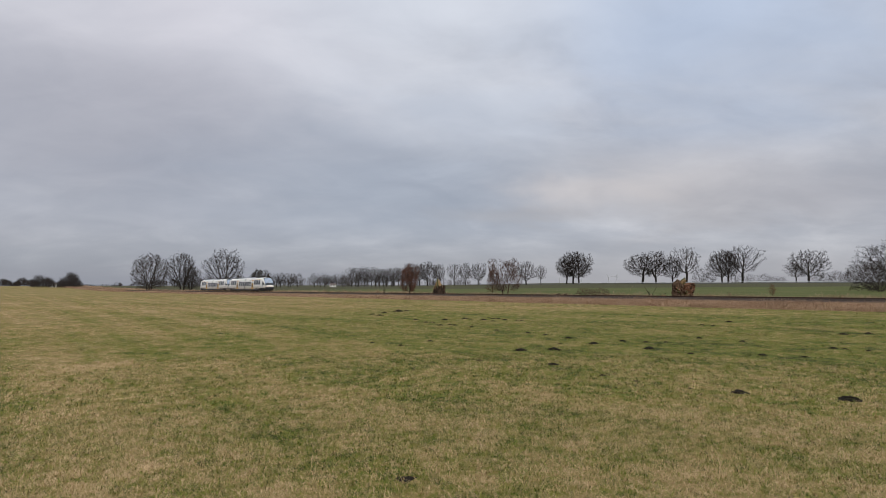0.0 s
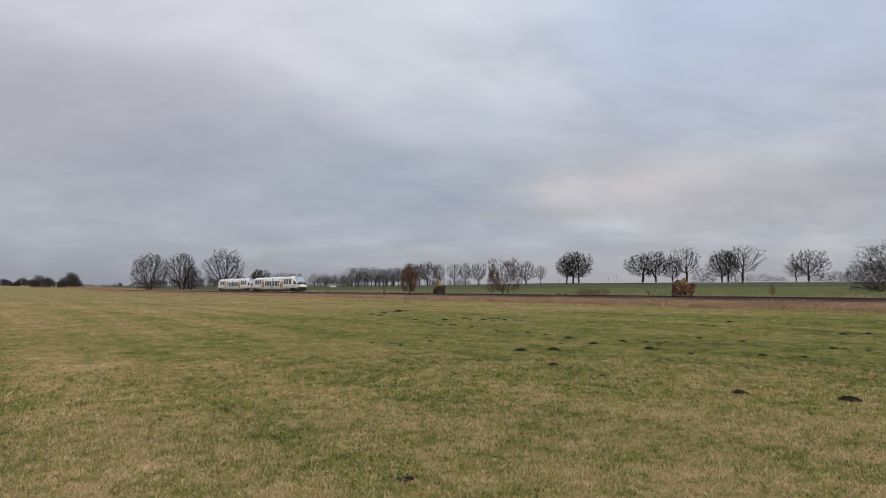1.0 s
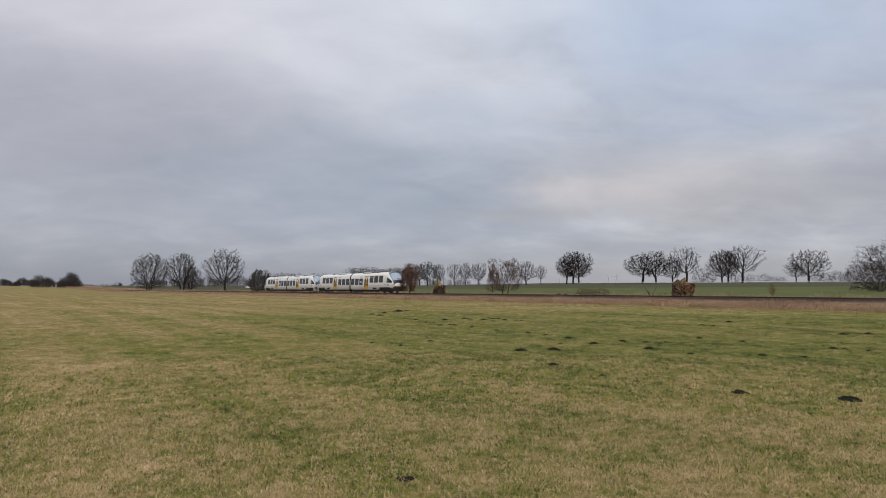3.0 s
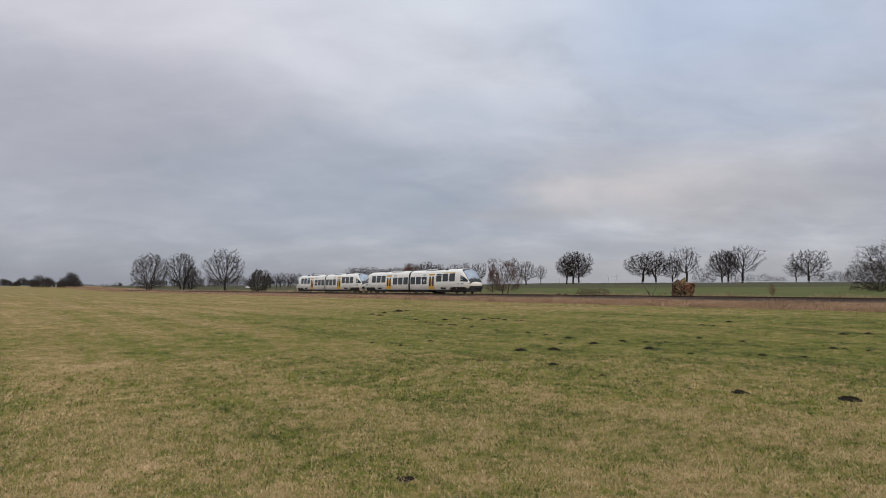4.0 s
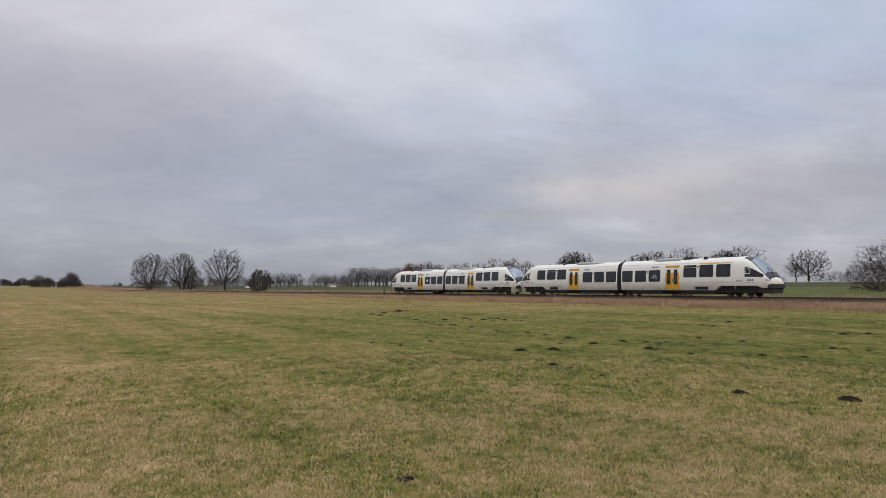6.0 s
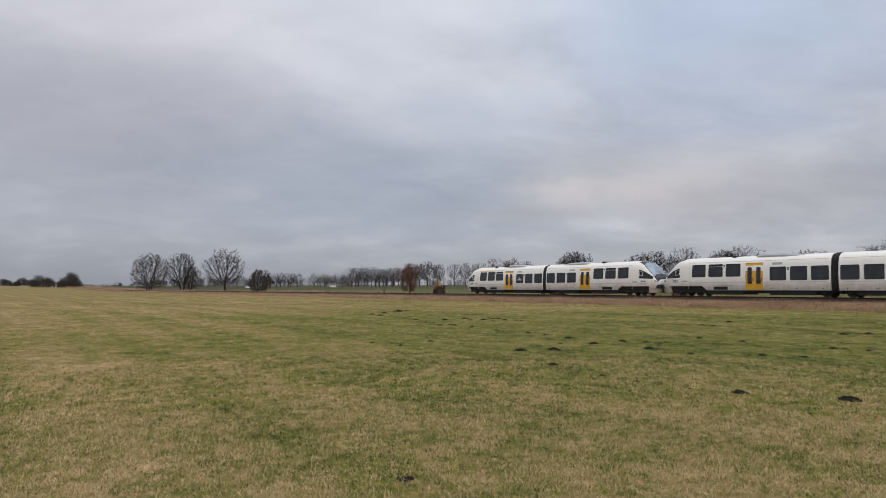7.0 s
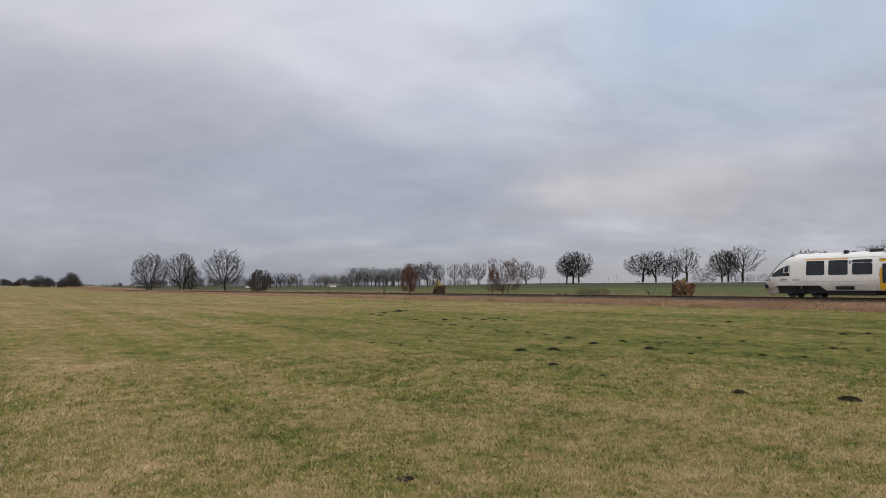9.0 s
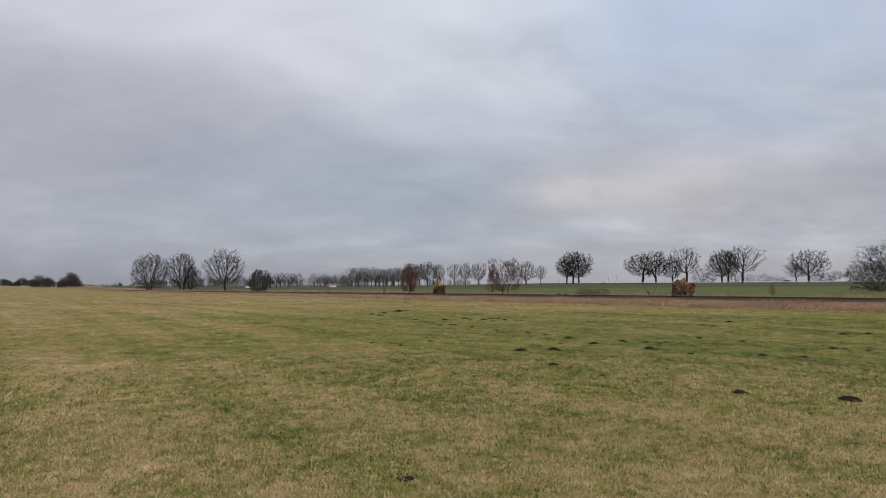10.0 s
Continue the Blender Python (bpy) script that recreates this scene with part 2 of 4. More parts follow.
LAMP = shader("headlight_lens", make_lamp)


def bark(name, dark, pale, scale=1.2):
    def build(n, b):
        p = n.add("ShaderNodeTexCoord").outputs["Object"]
        rand = n.add("ShaderNodeObjectInfo").outputs["Random"]
        f = n.math("ADD", n.noise(n.mapping(p, scale=(1, 1, 0.3)), scale * 6, 5, 0.65), n.math("MULTIPLY", n.math("SUBTRACT", rand, 0.5), 0.25))
        give(n, b, n.ramp(f, (0.3, dark), (0.7, pale)), 0.95, 0.0, f, 0.03, 0.15)
    return shader(name, build)


BARK = bark("oak_bark", (0.018, 0.015, 0.013), (0.055, 0.047, 0.040))
TWIG = bark("bare_twigs", (0.026, 0.021, 0.019), (0.066, 0.054, 0.047), 0.4)
BUSH = bark("reddish_twigs", (0.058, 0.033, 0.025), (0.135, 0.082, 0.062), 0.4)
LEAF = bark("withered_leaves", (0.085, 0.034, 0.020), (0.165, 0.072, 0.038), 0.3)
IVY = bark("dark_thorn_twigs", (0.022, 0.019, 0.015), (0.055, 0.046, 0.036), 0.3)
WOOD = bark("broken_sapwood", (0.10, 0.062, 0.030), (0.36, 0.25, 0.125), 0.8)
ROTTEN = bark("rotting_wood", (0.022, 0.016, 0.012), (0.125, 0.080, 0.050), 0.8)
MOSS = bark("mossy_wood", (0.05, 0.055, 0.02), (0.15, 0.135, 0.06), 0.5)
SOIL = bark("dark_dug_soil", (0.007, 0.006, 0.005), (0.032, 0.024, 0.018), 1.0)
ASPHALT = plain("road_asphalt", (0.055, 0.055, 0.057), 0.85, 0, 0.15, 2)
CARWHITE = plain("white_car_paint", (0.78, 0.79, 0.80), 0.3, 0, 0.03, 2)
CARGREY = plain("silver_car_paint", (0.42, 0.44, 0.46), 0.3, 0.3, 0.05, 2)
PALEWALL = plain("pale_render", (0.70, 0.69, 0.67), 0.8, 0, 0.08, 1)
TILE = plain("dull_roof_tile", (0.14, 0.10, 0.09), 0.8, 0, 0.15, 1)


# ---- mesh helpers ----
class Shape:
    """Points and faces gathered for one mesh."""

    def __init__(self):
        self.v, self.f = [], []

    def quad_grid(self, rows, closed=False):
        """Rows of equal length become a skin."""
        o, w = len(self.v), len(rows[0])
        for r in rows:
            self.v.extend(tuple(p) for p in r)
        for i in range(len(rows) - 1):
            for j in range(w if closed else w - 1):
                k = (j + 1) % w
                self.f.append((o + i * w + j, o + i * w + k, o + (i + 1) * w + k, o + (i + 1) * w + j))
        return self

    def cap(self, ring):
        o = len(self.v)
        self.v.extend(tuple(p) for p in ring)
        self.f.append(tuple(range(o, o + len(ring))))
        return self

    def tube(self, path, radii, sides=6, caps=True):
        path = [Vector(p) for p in path]
        rows = []
        for i, p in enumerate(path):
            d = (path[min(i + 1, len(path) - 1)] - path[max(i - 1, 0)]).normalized()
            a = d.orthogonal().normalized()
            b = d.cross(a)
            rows.append([p + radii[i] * (math.cos(t) * a + math.sin(t) * b) for t in (2 * math.pi * k / sides for k in range(sides))])
        self.quad_grid(rows, True)
        if caps:
            self.cap(rows[0][::-1]), self.cap(rows[-1])
        return self

    def box(self, x0, x1, y0, y1, z0, z1, c=0.02):
        """A box with chamfered edges."""
        c = min(c, (x1 - x0) * 0.3, (y1 - y0) * 0.3, (z1 - z0) * 0.3)

        def ring(z, i):
            a, b, d, e = x0 + i, x1 - i, y0 + i, y1 - i
            return [(a + c, d, z), (b - c, d, z), (b, d + c, z), (b, e - c, z), (b - c, e, z), (a + c, e, z), (a, e - c, z), (a, d + c, z)]
        rows = [ring(z0, c), ring(z0 + c, 0), ring(z1 - c, 0), ring(z1, c)]
        self.quad_grid(rows, True)
        self.cap(rows[0][::-1]), self.cap(rows[-1])
        return self

    def lathe(self, x, y, z, profile, sides=24):
        """A solid of revolution about an axis along y: profile of (offset, radius)."""
        rows = [[(x + r * math.cos(t), y + o, z + r * math.sin(t)) for t in (2 * math.pi * k / sides for k in range(sides))] for o, r in profile]
        self.quad_grid(rows, True)
        self.cap(rows[0][::-1]), self.cap(rows[-1])
        return self

    def mesh(self, name, material, flat=False):
        me = bpy.data.meshes.new(name)
        me.from_pydata(self.v, [], self.f)
        me.materials.append(material)
        if not flat:
            me.shade_smooth()
            me.set_sharp_from_angle(angle=radians(40))
        me.update()
        return me


def part(name, shape, material, parent=None, label="", flat=False):
    ob = new(name, shape if isinstance(shape, bpy.types.Mesh) else shape.mesh(name, material, flat))
    if parent is not None:
        ob.parent = parent
    return tagged(ob, label)


def blades_object(name, roots, heights, widths, leans, tints, material, label, category, simple=False):
    """Very many upright blades as one mesh: each is a bent strip, or one triangle where simple."""
    k = len(roots)
    rng = np.random.default_rng(k)
    face = rng.uniform(0, 2 * math.pi, k)
    side = np.stack([np.cos(face), np.sin(face), np.zeros(k)], 1)
    bow = np.stack([-np.sin(face), np.cos(face), np.zeros(k)], 1) + 0.5 * side * rng.normal(0, 1, (k, 1))
    h, w, l = heights[:, None], widths[:, None], leans[:, None]
    upv = np.array([0, 0, 1.0])
    mid = roots + upv * h * 0.6 + bow * h * l * 0.35
    tip = roots + upv * h * np.clip(1 - l * 0.35, 0.3, 1) + bow * h * l
    pts = np.stack([roots - side * w / 2, roots + side * w / 2, mid + side * w * 0.36, mid - side * w * 0.36, tip], 1).reshape(-1, 3)
    if simple:
        pts = np.stack([roots - side * w / 2, roots + side * w / 2, tip], 1).reshape(-1, 3)
        loops, totals = np.arange(3 * k), np.full(k, 3)
    else:
        base = (np.arange(k) * 5)[:, None]
        loops = np.concatenate([base + [[0, 1, 2, 3]], base + [[3, 2, 4]]], 1).ravel()
        totals = np.tile([4, 3], k)
    me = bpy.data.meshes.new(name)
    me.vertices.add(len(pts)), me.loops.add(len(loops)), me.polygons.add(len(totals))
    me.vertices.foreach_set("co", pts.ravel())
    me.loops.foreach_set("vertex_index", loops)
    me.polygons.foreach_set("loop_start", np.concatenate([[0], np.cumsum(totals)[:-1]]))
    me.update(calc_edges=True)
    me.attributes.new("tint", "FLOAT", "POINT").data.foreach_set("value", np.repeat(tints, 3 if simple else 5))
    me.materials.append(material)
    return tagged(new(name, me), label, category, kind="stuff")


# ---- the land ----
def make_land():
    qs = np.concatenate([-np.geomspace(3800, 90, 26), np.arange(-80, -10, 1.0), np.arange(-10, 10, 0.35), np.arange(10, 330, 5.0), np.geomspace(335, 3800, 28)])
    us = np.concatenate([-np.geomspace(3800, 75, 22), np.arange(-66, 340, 1.6), np.geomspace(345, 3800, 60)])
    uu, qq = np.meshgrid(us, qs, indexing="ij")
    x, y = RX - uu * SP + qq * CP, uu * CP + qq * SP
    z = ground_z(x, y)
    pts = np.stack([x, y, z], 2).reshape(-1, 3)
    a, b = len(us), len(qs)
    i = (np.arange(a - 1)[:, None] * b + np.arange(b - 1)[None]).ravel()
    me = bpy.data.meshes.new("ground")
    me.from_pydata(pts.tolist(), [], np.stack([i, i + b, i + b + 1, i + 1], 1)[:, ::-1].tolist())
    me.shade_smooth()
    me.materials.append(GROUND)
    tagged(new("ground", me), "flat mown winter meadow and green fields under cloud", "ground", kind="structure")


make_land()


def gz(x, y):
    return float(ground_z(x, y))


# ---- railway track ----
TURN = math.degrees(math.atan2(-CP, SP))        # the train's heading


def track_pose(u, z=0.0, q=0.0):
    p = place(u, q, z)
    return pose(p.x, p.y, p.z, 0, 0, TURN)


def make_track():
    track = tagged(new("railway_track"), "single railway track with rusty rails on dark ballast", "railway track", kind="structure")
    bed = Shape()
    prof = [(-2.3, 0.60), (-1.55, 0.76), (1.55, 0.76), (2.3, 0.60)]
    rows = []
    rng = random.Random(5)
    for i in range(331):
        u = -60 + i * (1.5 if i < 240 else 1.5 + (i - 240) * 0.25)
        rows.append([place(u, q + rng.uniform(-0.08, 0.08), z + rng.uniform(-0.04, 0.03) + (gz(*place(u, 0).xy) - 0.64)) for q, z in prof])
    bed.quad_grid([r[::-1] for r in rows])
    part("ballast", bed, plain("stained_ballast", (0.040, 0.028, 0.021), 0.95, 0, 0.4, 9, 0.05, 0.1), track)
    ends = [(-60, 0.64)] + [(u, gz(*place(u, 0).xy)) for u in range(0, 1300, 25)]
    for q in (-0.755, 0.755):
        s = Shape()
        foot = [(-0.07, -0.17), (-0.07, -0.155), (-0.012, -0.13), (-0.012, -0.045), (-0.036, -0.035), (-0.036, 0), (0.036, 0), (0.036, -0.035), (0.012, -0.045), (0.012, -0.13), (0.07, -0.155), (0.07, -0.17)]
        s.quad_grid([[place(u, q + a, RAIL_TOP + b + g - 0.64) for a, b in foot] for u, g in ends], True)
        part("rail", s, RAIL, track)
    s = Shape()
    for i in range(560):
        u = -30 + i * 0.62
        o = len(s.v)
        s.box(-0.13, 0.13, -1.28 + rng.uniform(-0.04, 0.04), 1.28, 0.60, 0.70 + rng.uniform(0, 0.02), 0.02)
        m = track_pose(u)
        s.v[o:] = [tuple(m @ Vector(v)) for v in s.v[o:]]
    tagged(part("sleepers", s, SLEEPER, track, flat=True), kind="stuff")


make_track()


# ---- the train ----
SIDE_Z = (0.30, 0.62, 1.0, 1.5, 2.0, 2.5, 2.9, 3.2, 3.42, 3.58, 3.70, 3.78, 3.82, 3.83)
SIDE_Y = (1.36, 1.42, 1.455, 1.465, 1.45, 1.415, 1.37, 1.30, 1.19, 1.03, 0.80, 0.52, 0.25, 0.0)
NOSE_S = (0, 14.3, 14.9, 15.3, 15.8, 16.3, 16.7, 16.95, 17.12, 17.24, 17.30)
NOSE_H = (3.83, 3.83, 3.76, 3.60, 3.22, 2.72, 2.20, 1.80, 1.55, 1.35, 1.15)
NOSE_W = (1, 1, 0.995, 0.985, 0.955, 0.905, 0.84, 0.775, 0.70, 0.60, 0.50)


def underside(s):
    return float(np.interp(s, (0, 11.75, 12.25, 15.9, 16.3, 17.3), (0.60, 0.60, 1.02, 1.02, 0.84, 0.84)))


def skin(s, zr, side=-1, off=0.0):
    """A point of the car's outer skin: s metres from the unit's middle, zr the height on the full section."""
    lift = (float(np.interp(s, NOSE_S, NOSE_H)) - 0.3) / 3.53
    y = float(np.interp(zr, SIDE_Z, SIDE_Y)) * float(np.interp(s, NOSE_S, NOSE_W))
    return Vector((s, side * (y + off), 0.3 + (zr - 0.3) * lift))


def car_body():
    sh = Shape()
    ss = [0.30, 2, 4, 6, 8, 10, 11.74, 11.76, 12.0, 12.25, 13, 14, 14.3, 14.6, 14.9, 15.1, 15.3, 15.55, 15.8, 15.92, 16.05, 16.3, 16.5, 16.7, 16.83, 16.95, 17.04, 17.12, 17.18, 17.24, 17.3]
    rows = []
    for s in ss:
        zb = underside(s)
        zb = 0.3 + (zb - 0.3) * 3.53 / (float(np.interp(s, NOSE_S, NOSE_H)) - 0.3)
        zs = [max(z, min(zb, 3.8)) for z in SIDE_Z]
        right = [skin(s, z) for z in zs]
        left = [skin(s, z, 1) for z in zs[:-1]]
        rows.append([Vector((s, 0, right[0].z))] + right + left[::-1])
    sh.quad_grid(rows, True)
    sh.cap(rows[0]), sh.cap(rows[-1][::-1])
    return sh


def true_z(s, z):
    return 0.3 + (z - 0.3) * 3.53 / (float(np.interp(s, NOSE_S, NOSE_H)) - 0.3)


def patch(s0, s1, z0, z1, off, side, deep=0.05, corner=0.10, true=False):
    """A plate with rounded corners that follows the skin, standing off it."""
    sh = Shape()
    rows, under = [], []
    for z, inset in ((z0, corner), (z0 + corner * 0.3, corner * 0.3), (z0 + corner, 0), (z0 + (z1 - z0) / 2, 0), (z1 - corner, 0), (z1 - corner * 0.3, corner * 0.3), (z1, corner)):
        line = [s0 + inset, s0 + inset + (s1 - s0) * 0.33, s1 - inset - (s1 - s0) * 0.33, s1 - inset]
        rows.append([skin(s, true_z(s, z) if true else z, side, off) for s in line])
        under.append([skin(s, true_z(s, z) if true else z, side, off - deep) for s in line])
    if side > 0:
        rows, under = [r[::-1] for r in rows], [r[::-1] for r in under]
    sh.quad_grid(rows)
    rim = lambda g: [*g[0], *(r[-1] for r in g[1:-1]), *g[-1][::-1], *(r[0] for r in g[-2:0:-1])]
    sh.quad_grid([rim(under), rim(rows)], True)
    return sh


def window(unit, s0, s1, z0, z1, side, opens=False, bike=False, flip=1):
    frame_ob = part("window", patch(s0 - 0.022, s1 + 0.022, z0 - 0.022, z1 + 0.022, 0.008, side), BLACK, unit)
    frame_ob["label"] = "dark tinted window in a black rubber seal"
    top = z1 - 0.24 if opens else z1
    part("pane", patch(s0, s1, z0, top, 0.016, side), GLASS, frame_ob)
    if opens:
        part("vent_pane", patch(s0, s1, top + 0.035, z1, 0.018, side, corner=0.04), GLASS, frame_ob)
    if bike:
        s = (s0 + s1) / 2
        y = side * (float(np.interp(2.05, SIDE_Z, SIDE_Y)) + 0.026)
        sh = Shape()
        for a in (-0.2, 0.2):
            sh.tube([(s + a + 0.15 * math.cos(t), y, 1.96 + 0.15 * math.sin(t)) for t in np.linspace(0, 2 * math.pi, 17)], [0.014] * 17, 4, False)
        for a, b in (((-0.2, 1.96), (-0.08, 2.2)), ((-0.08, 2.2), (0.13, 2.2)), ((0.13, 2.2), (0.2, 1.96)), ((-0.08, 2.2), (0.02, 1.98)), ((0.02, 1.98), (0.13, 2.2)), ((-0.2, 1.96), (0.02, 1.98)), ((0.13, 2.2), (0.12, 2.32)), ((0.12, 2.32), (0.22, 2.33)), ((-0.14, 2.27), (-0.03, 2.27))):
            sh.tube([(s + a[0], y, a[1]), (s + b[0], y, b[1])], [0.016, 0.016], 4)
        part("bicycle_sign", sh, WHITE_MARK, frame_ob, "white bicycle symbol")


def door(unit, s0, s1, side):
    d = part("door", patch(s0 - 0.03, s1 + 0.03, 0.64, 3.14, 0.006, side, corner=0.04), BLACK, unit, "closed yellow double door with narrow windows")
    mid = (s0 + s1) / 2
    for a, b in ((s0, mid - 0.014), (mid + 0.014, s1)):
        leaf = part("door_leaf", patch(a, b, 0.68, 3.10, 0.022, side, corner=0.03), YELLOW, d, "yellow door leaf")
        part("door_pane", patch(a + 0.20, b - 0.20, 1.22, 2.74, 0.030, side, corner=0.07), GLASS, leaf)
        part("handle", patch(a + 0.05, a + 0.1, 1.5, 1.75, 0.045, side, corner=0.01), BLACK, leaf)


def bogie(unit, s, wide=1.25, motor=True):
    b = Shape().box(s - 1.6, s + 1.6, -1.05, -0.85, 0.42, 0.66, 0.05)
    b.box(s - 1.6, s + 1.6, 0.85, 1.05, 0.42, 0.66, 0.05).box(s - 0.25, s + 0.25, -1.1, 1.1, 0.45, 0.85, 0.05)
    for y in (-1.0, 1.0):
        for a in (-1.0, 1.0):
            b.box(s + a - 0.2, s + a + 0.2, y - 0.16, y + 0.16, 0.24, 0.52, 0.05)
        b.lathe(s, y - 0.14, 0.72, [(0, 0.2), (0.28, 0.2)], 12)
        b.box(s - 0.5, s - 0.28, y - 0.12, y + 0.12, 0.3, 0.9, 0.04).box(s + 0.28, s + 0.5, y - 0.12, y + 0.12, 0.3, 0.9, 0.04)
    bo = part("bogie", b, DARK, unit, "dark dusty bogie frame")
    for a in (-1.0, 1.0):
        for y in (-0.755, 0.755):
            o = 1 if y > 0 else -1
            part("wheel", Shape().lathe(s + a, y, 0.38, [(o * -0.07, 0.41), (o * -0.04, 0.41), (o * -0.035, 0.385), (o * 0.065, 0.378), (o * 0.06, 0.30), (o * 0.02, 0.27), (o * 0.03, 0.12), (o * 0.09, 0.10)]), STEEL, bo)
        part("axle", Shape().lathe(s + a, -0.8, 0.38, [(0, 0.08), (1.6, 0.08)], 10), DARK, bo)


def half_unit(unit, first):
    """One car of a unit, built towards +x from the joint. first: the car with the cycle space and the yellow stripe."""
    part("car_body", car_body(), PAINT, unit, "white car body with brown grime low down")
    for side in (-1, 1):
        for i, (a, b) in enumerate(((0.46, 1.86), (2.22, 3.64), (4.02, 5.44))):
            window(unit, a, b, 1.52, 2.70, side, opens=i == 0, bike=first and i == 2)
        door(unit, 6.10, 7.74, side)
        for i, (a, b) in enumerate(((8.26, 9.70), (10.06, 11.52), (11.88, 13.32))):
            window(unit, a, b, 1.92, 3.10, side, opens=i == (0 if first else 1))
        if first:
            part("stripe", patch(10.0, 13.45, 3.20, 3.28, 0.008, side, corner=0.01), YELLOW, unit, "yellow first class stripe")
        # cab side window: a slanted pane and a small opening light
        cab = Shape()
        corners = [(14.62, 1.92), (16.60, 1.92), (16.42, 2.42), (15.55, 2.95), (14.90, 3.18), (14.62, 3.16)]
        z_ref = lambda s, z: 0.3 + (z - 0.3) * 3.53 / (float(np.interp(s, NOSE_S, NOSE_H)) - 0.3)
        grid = []
        for t in np.linspace(0, 1, 12):
            s = 14.62 + t * 1.92
            top = float(np.interp(s, (14.62, 15.0, 15.55, 16.1, 16.54), (2.82, 2.80, 2.58, 2.26, 1.98)))
            low = float(np.interp(s, (14.62, 16.54), (1.86, 1.80)))
            grid.append([skin(s, z_ref(s, low + k * (top - low)), side, 0.014 if 0 < t < 1 and 0 < k < 1 else -0.03) for k in (0, 0.03, 0.35, 0.7, 0.97, 1)])
        cab.quad_grid(grid if side > 0 else [r[::-1] for r in grid])
        cw = part("cab_window", cab, GLASS, unit, "slanted dark cab side window")
        light = Shape()
        ring = [(14.80, 2.15), (15.25, 2.15), (15.25, 2.55), (14.80, 2.68), (14.80, 2.15)]
        light.tube([skin(s, z_ref(s, z), side, 0.02) for s, z in ring], [0.035] * 5, 5)
        part("opening_light", light, WHITE_MARK, cw, "white-framed opening light")
        # faint panel joints, plates and vents
        part("cab_seam", patch(13.78, 13.80, 0.75, 3.55, 0.004, side, corner=0.005), FAINT, unit)
        for a in (15.02, 15.22, 15.42):
            part("lettering", patch(a, a + 0.15, 1.48, 1.64, 0.008, side, corner=0.01, true=True), MARK, unit, "dark blue-grey lettering")
        part("lettering", patch(14.9, 15.7, 1.34, 1.385, 0.008, side, corner=0.01, true=True), MARK, unit, "dark lettering line")
        part("lettering", patch(13.9, 14.5, 1.42, 1.58, 0.006, side, corner=0.01), FAINT, unit)
        part("belt_seam", patch(0.6, 13.7, 1.34, 1.375, 0.004, side, corner=0.004), FAINT, unit)
        part("roof_seam", patch(0.5, 13.7, 3.30, 3.33, 0.005, side, corner=0.004), FAINT, unit)
        part("sill", patch(0.4, 11.7, 0.60, 0.68, 0.012, side, corner=0.02), ROOF_GREY, unit, "grey sill along the lower edge")
        part("class_mark", patch(3.74, 3.92, 2.40, 2.66, 0.008, side, corner=0.02), MARK, unit, "small grey sign between the windows")
        part("class_mark", patch(9.79, 9.97, 2.80, 3.06, 0.008, side, corner=0.02), MARK, unit, "small grey sign between the windows")
        for a in (2.3, 4.4, 8.9):
            part("lettering", patch(a, a + 0.8, 0.90, 0.93, 0.006, side, corner=0.01), FAINT, unit)
        part("lower_seam", patch(8.0, 11.6, 0.98, 1.0, 0.004, side, corner=0.004), FAINT, unit)
        part("lower_mark", patch(9.0, 10.6, 1.02, 1.055, 0.006, side, corner=0.01), MARK, unit)
        for a in (0.9, 3.1, 5.3):
            part("step_light", patch(a, a + 0.09, 0.74, 0.83, 0.01, side, corner=0.02), BUMPER, unit)
        part("destination_display", patch(4.35, 5.25, 2.92, 3.12, 0.01, side, corner=0.03), ROOF_GREY, unit, "grey destination display above the window")
        vent = part("side_vent", patch(9.55, 11.0, 0.62, 0.96, 0.008, side, corner=0.04), BLACK, unit, "black louvred vent")
        for k in range(5):
            part("slat", patch(9.6, 10.95, 0.66 + k * 0.06, 0.685 + k * 0.06, 0.016, side, corner=0.004), DARK, vent)
        for a, b in ((8.1, 11.7), (1.6, 5.6)):
            part("equipment_box", Shape().box(a, b, side * 1.2 - 0.06, side * 1.2 + 0.06, 0.20, 0.66, 0.02), DARK, unit, "dark underfloor equipment")
        # headlight
        hl = Shape()
        g = []
        for t in np.linspace(0, 1, 7):
            s = 16.55 + 0.38 * t
            g.append([skin(s, z_ref(s, 1.42 + k * (0.20 + 0.12 * (1 - t))), side, 0.02 if 0 < k < 1 and 0 < t < 1 else -0.02) for k in (0, 0.15, 0.5, 0.85, 1)])
        hl.quad_grid(g if side > 0 else [r[::-1] for r in g])
        part("headlight", hl, LAMP, unit, "clear headlight unit")
    # the glazed front: dark surround, visor above, pale windscreen, dark band with the lower lights
    for name, s0, s1, drop, mat, off, lab in (("screen_surround", 14.50, 16.95, -0.07, BUMPER, 0.008, "dark windscreen surround"), ("visor", 14.62, 15.22, 0.0, VISOR, 0.018, "dark tinted visor above the windscreen"),
                                              ("windscreen", 15.26, 16.56, 0.0, SCREEN, 0.020, "large sloping windscreen reflecting the sky"), ("lower_screen", 16.60, 16.88, 0.0, VISOR, 0.018, "dark band below the windscreen")):
        rows = []
        for s in np.linspace(s0, s1, 12):
            zs = list(np.linspace(drop + float(np.interp(s, (14.2, 14.8, 15.3, 16.5, 17.0), (3.76, 3.66, 3.54, 3.22, 3.10))), 3.83, 9))
            r = [skin(s, z, -1) for z in zs] + [skin(s, z, 1) for z in zs[-2::-1]]
            nose = Vector((0.55, 0, 0.83)) if s > 15.2 else Vector((0.2, 0, 0.98))
            rows.append([p + nose * off + Vector((0, off * 0.8 * (1 if p.y > 0 else -1), 0)) for p in r])
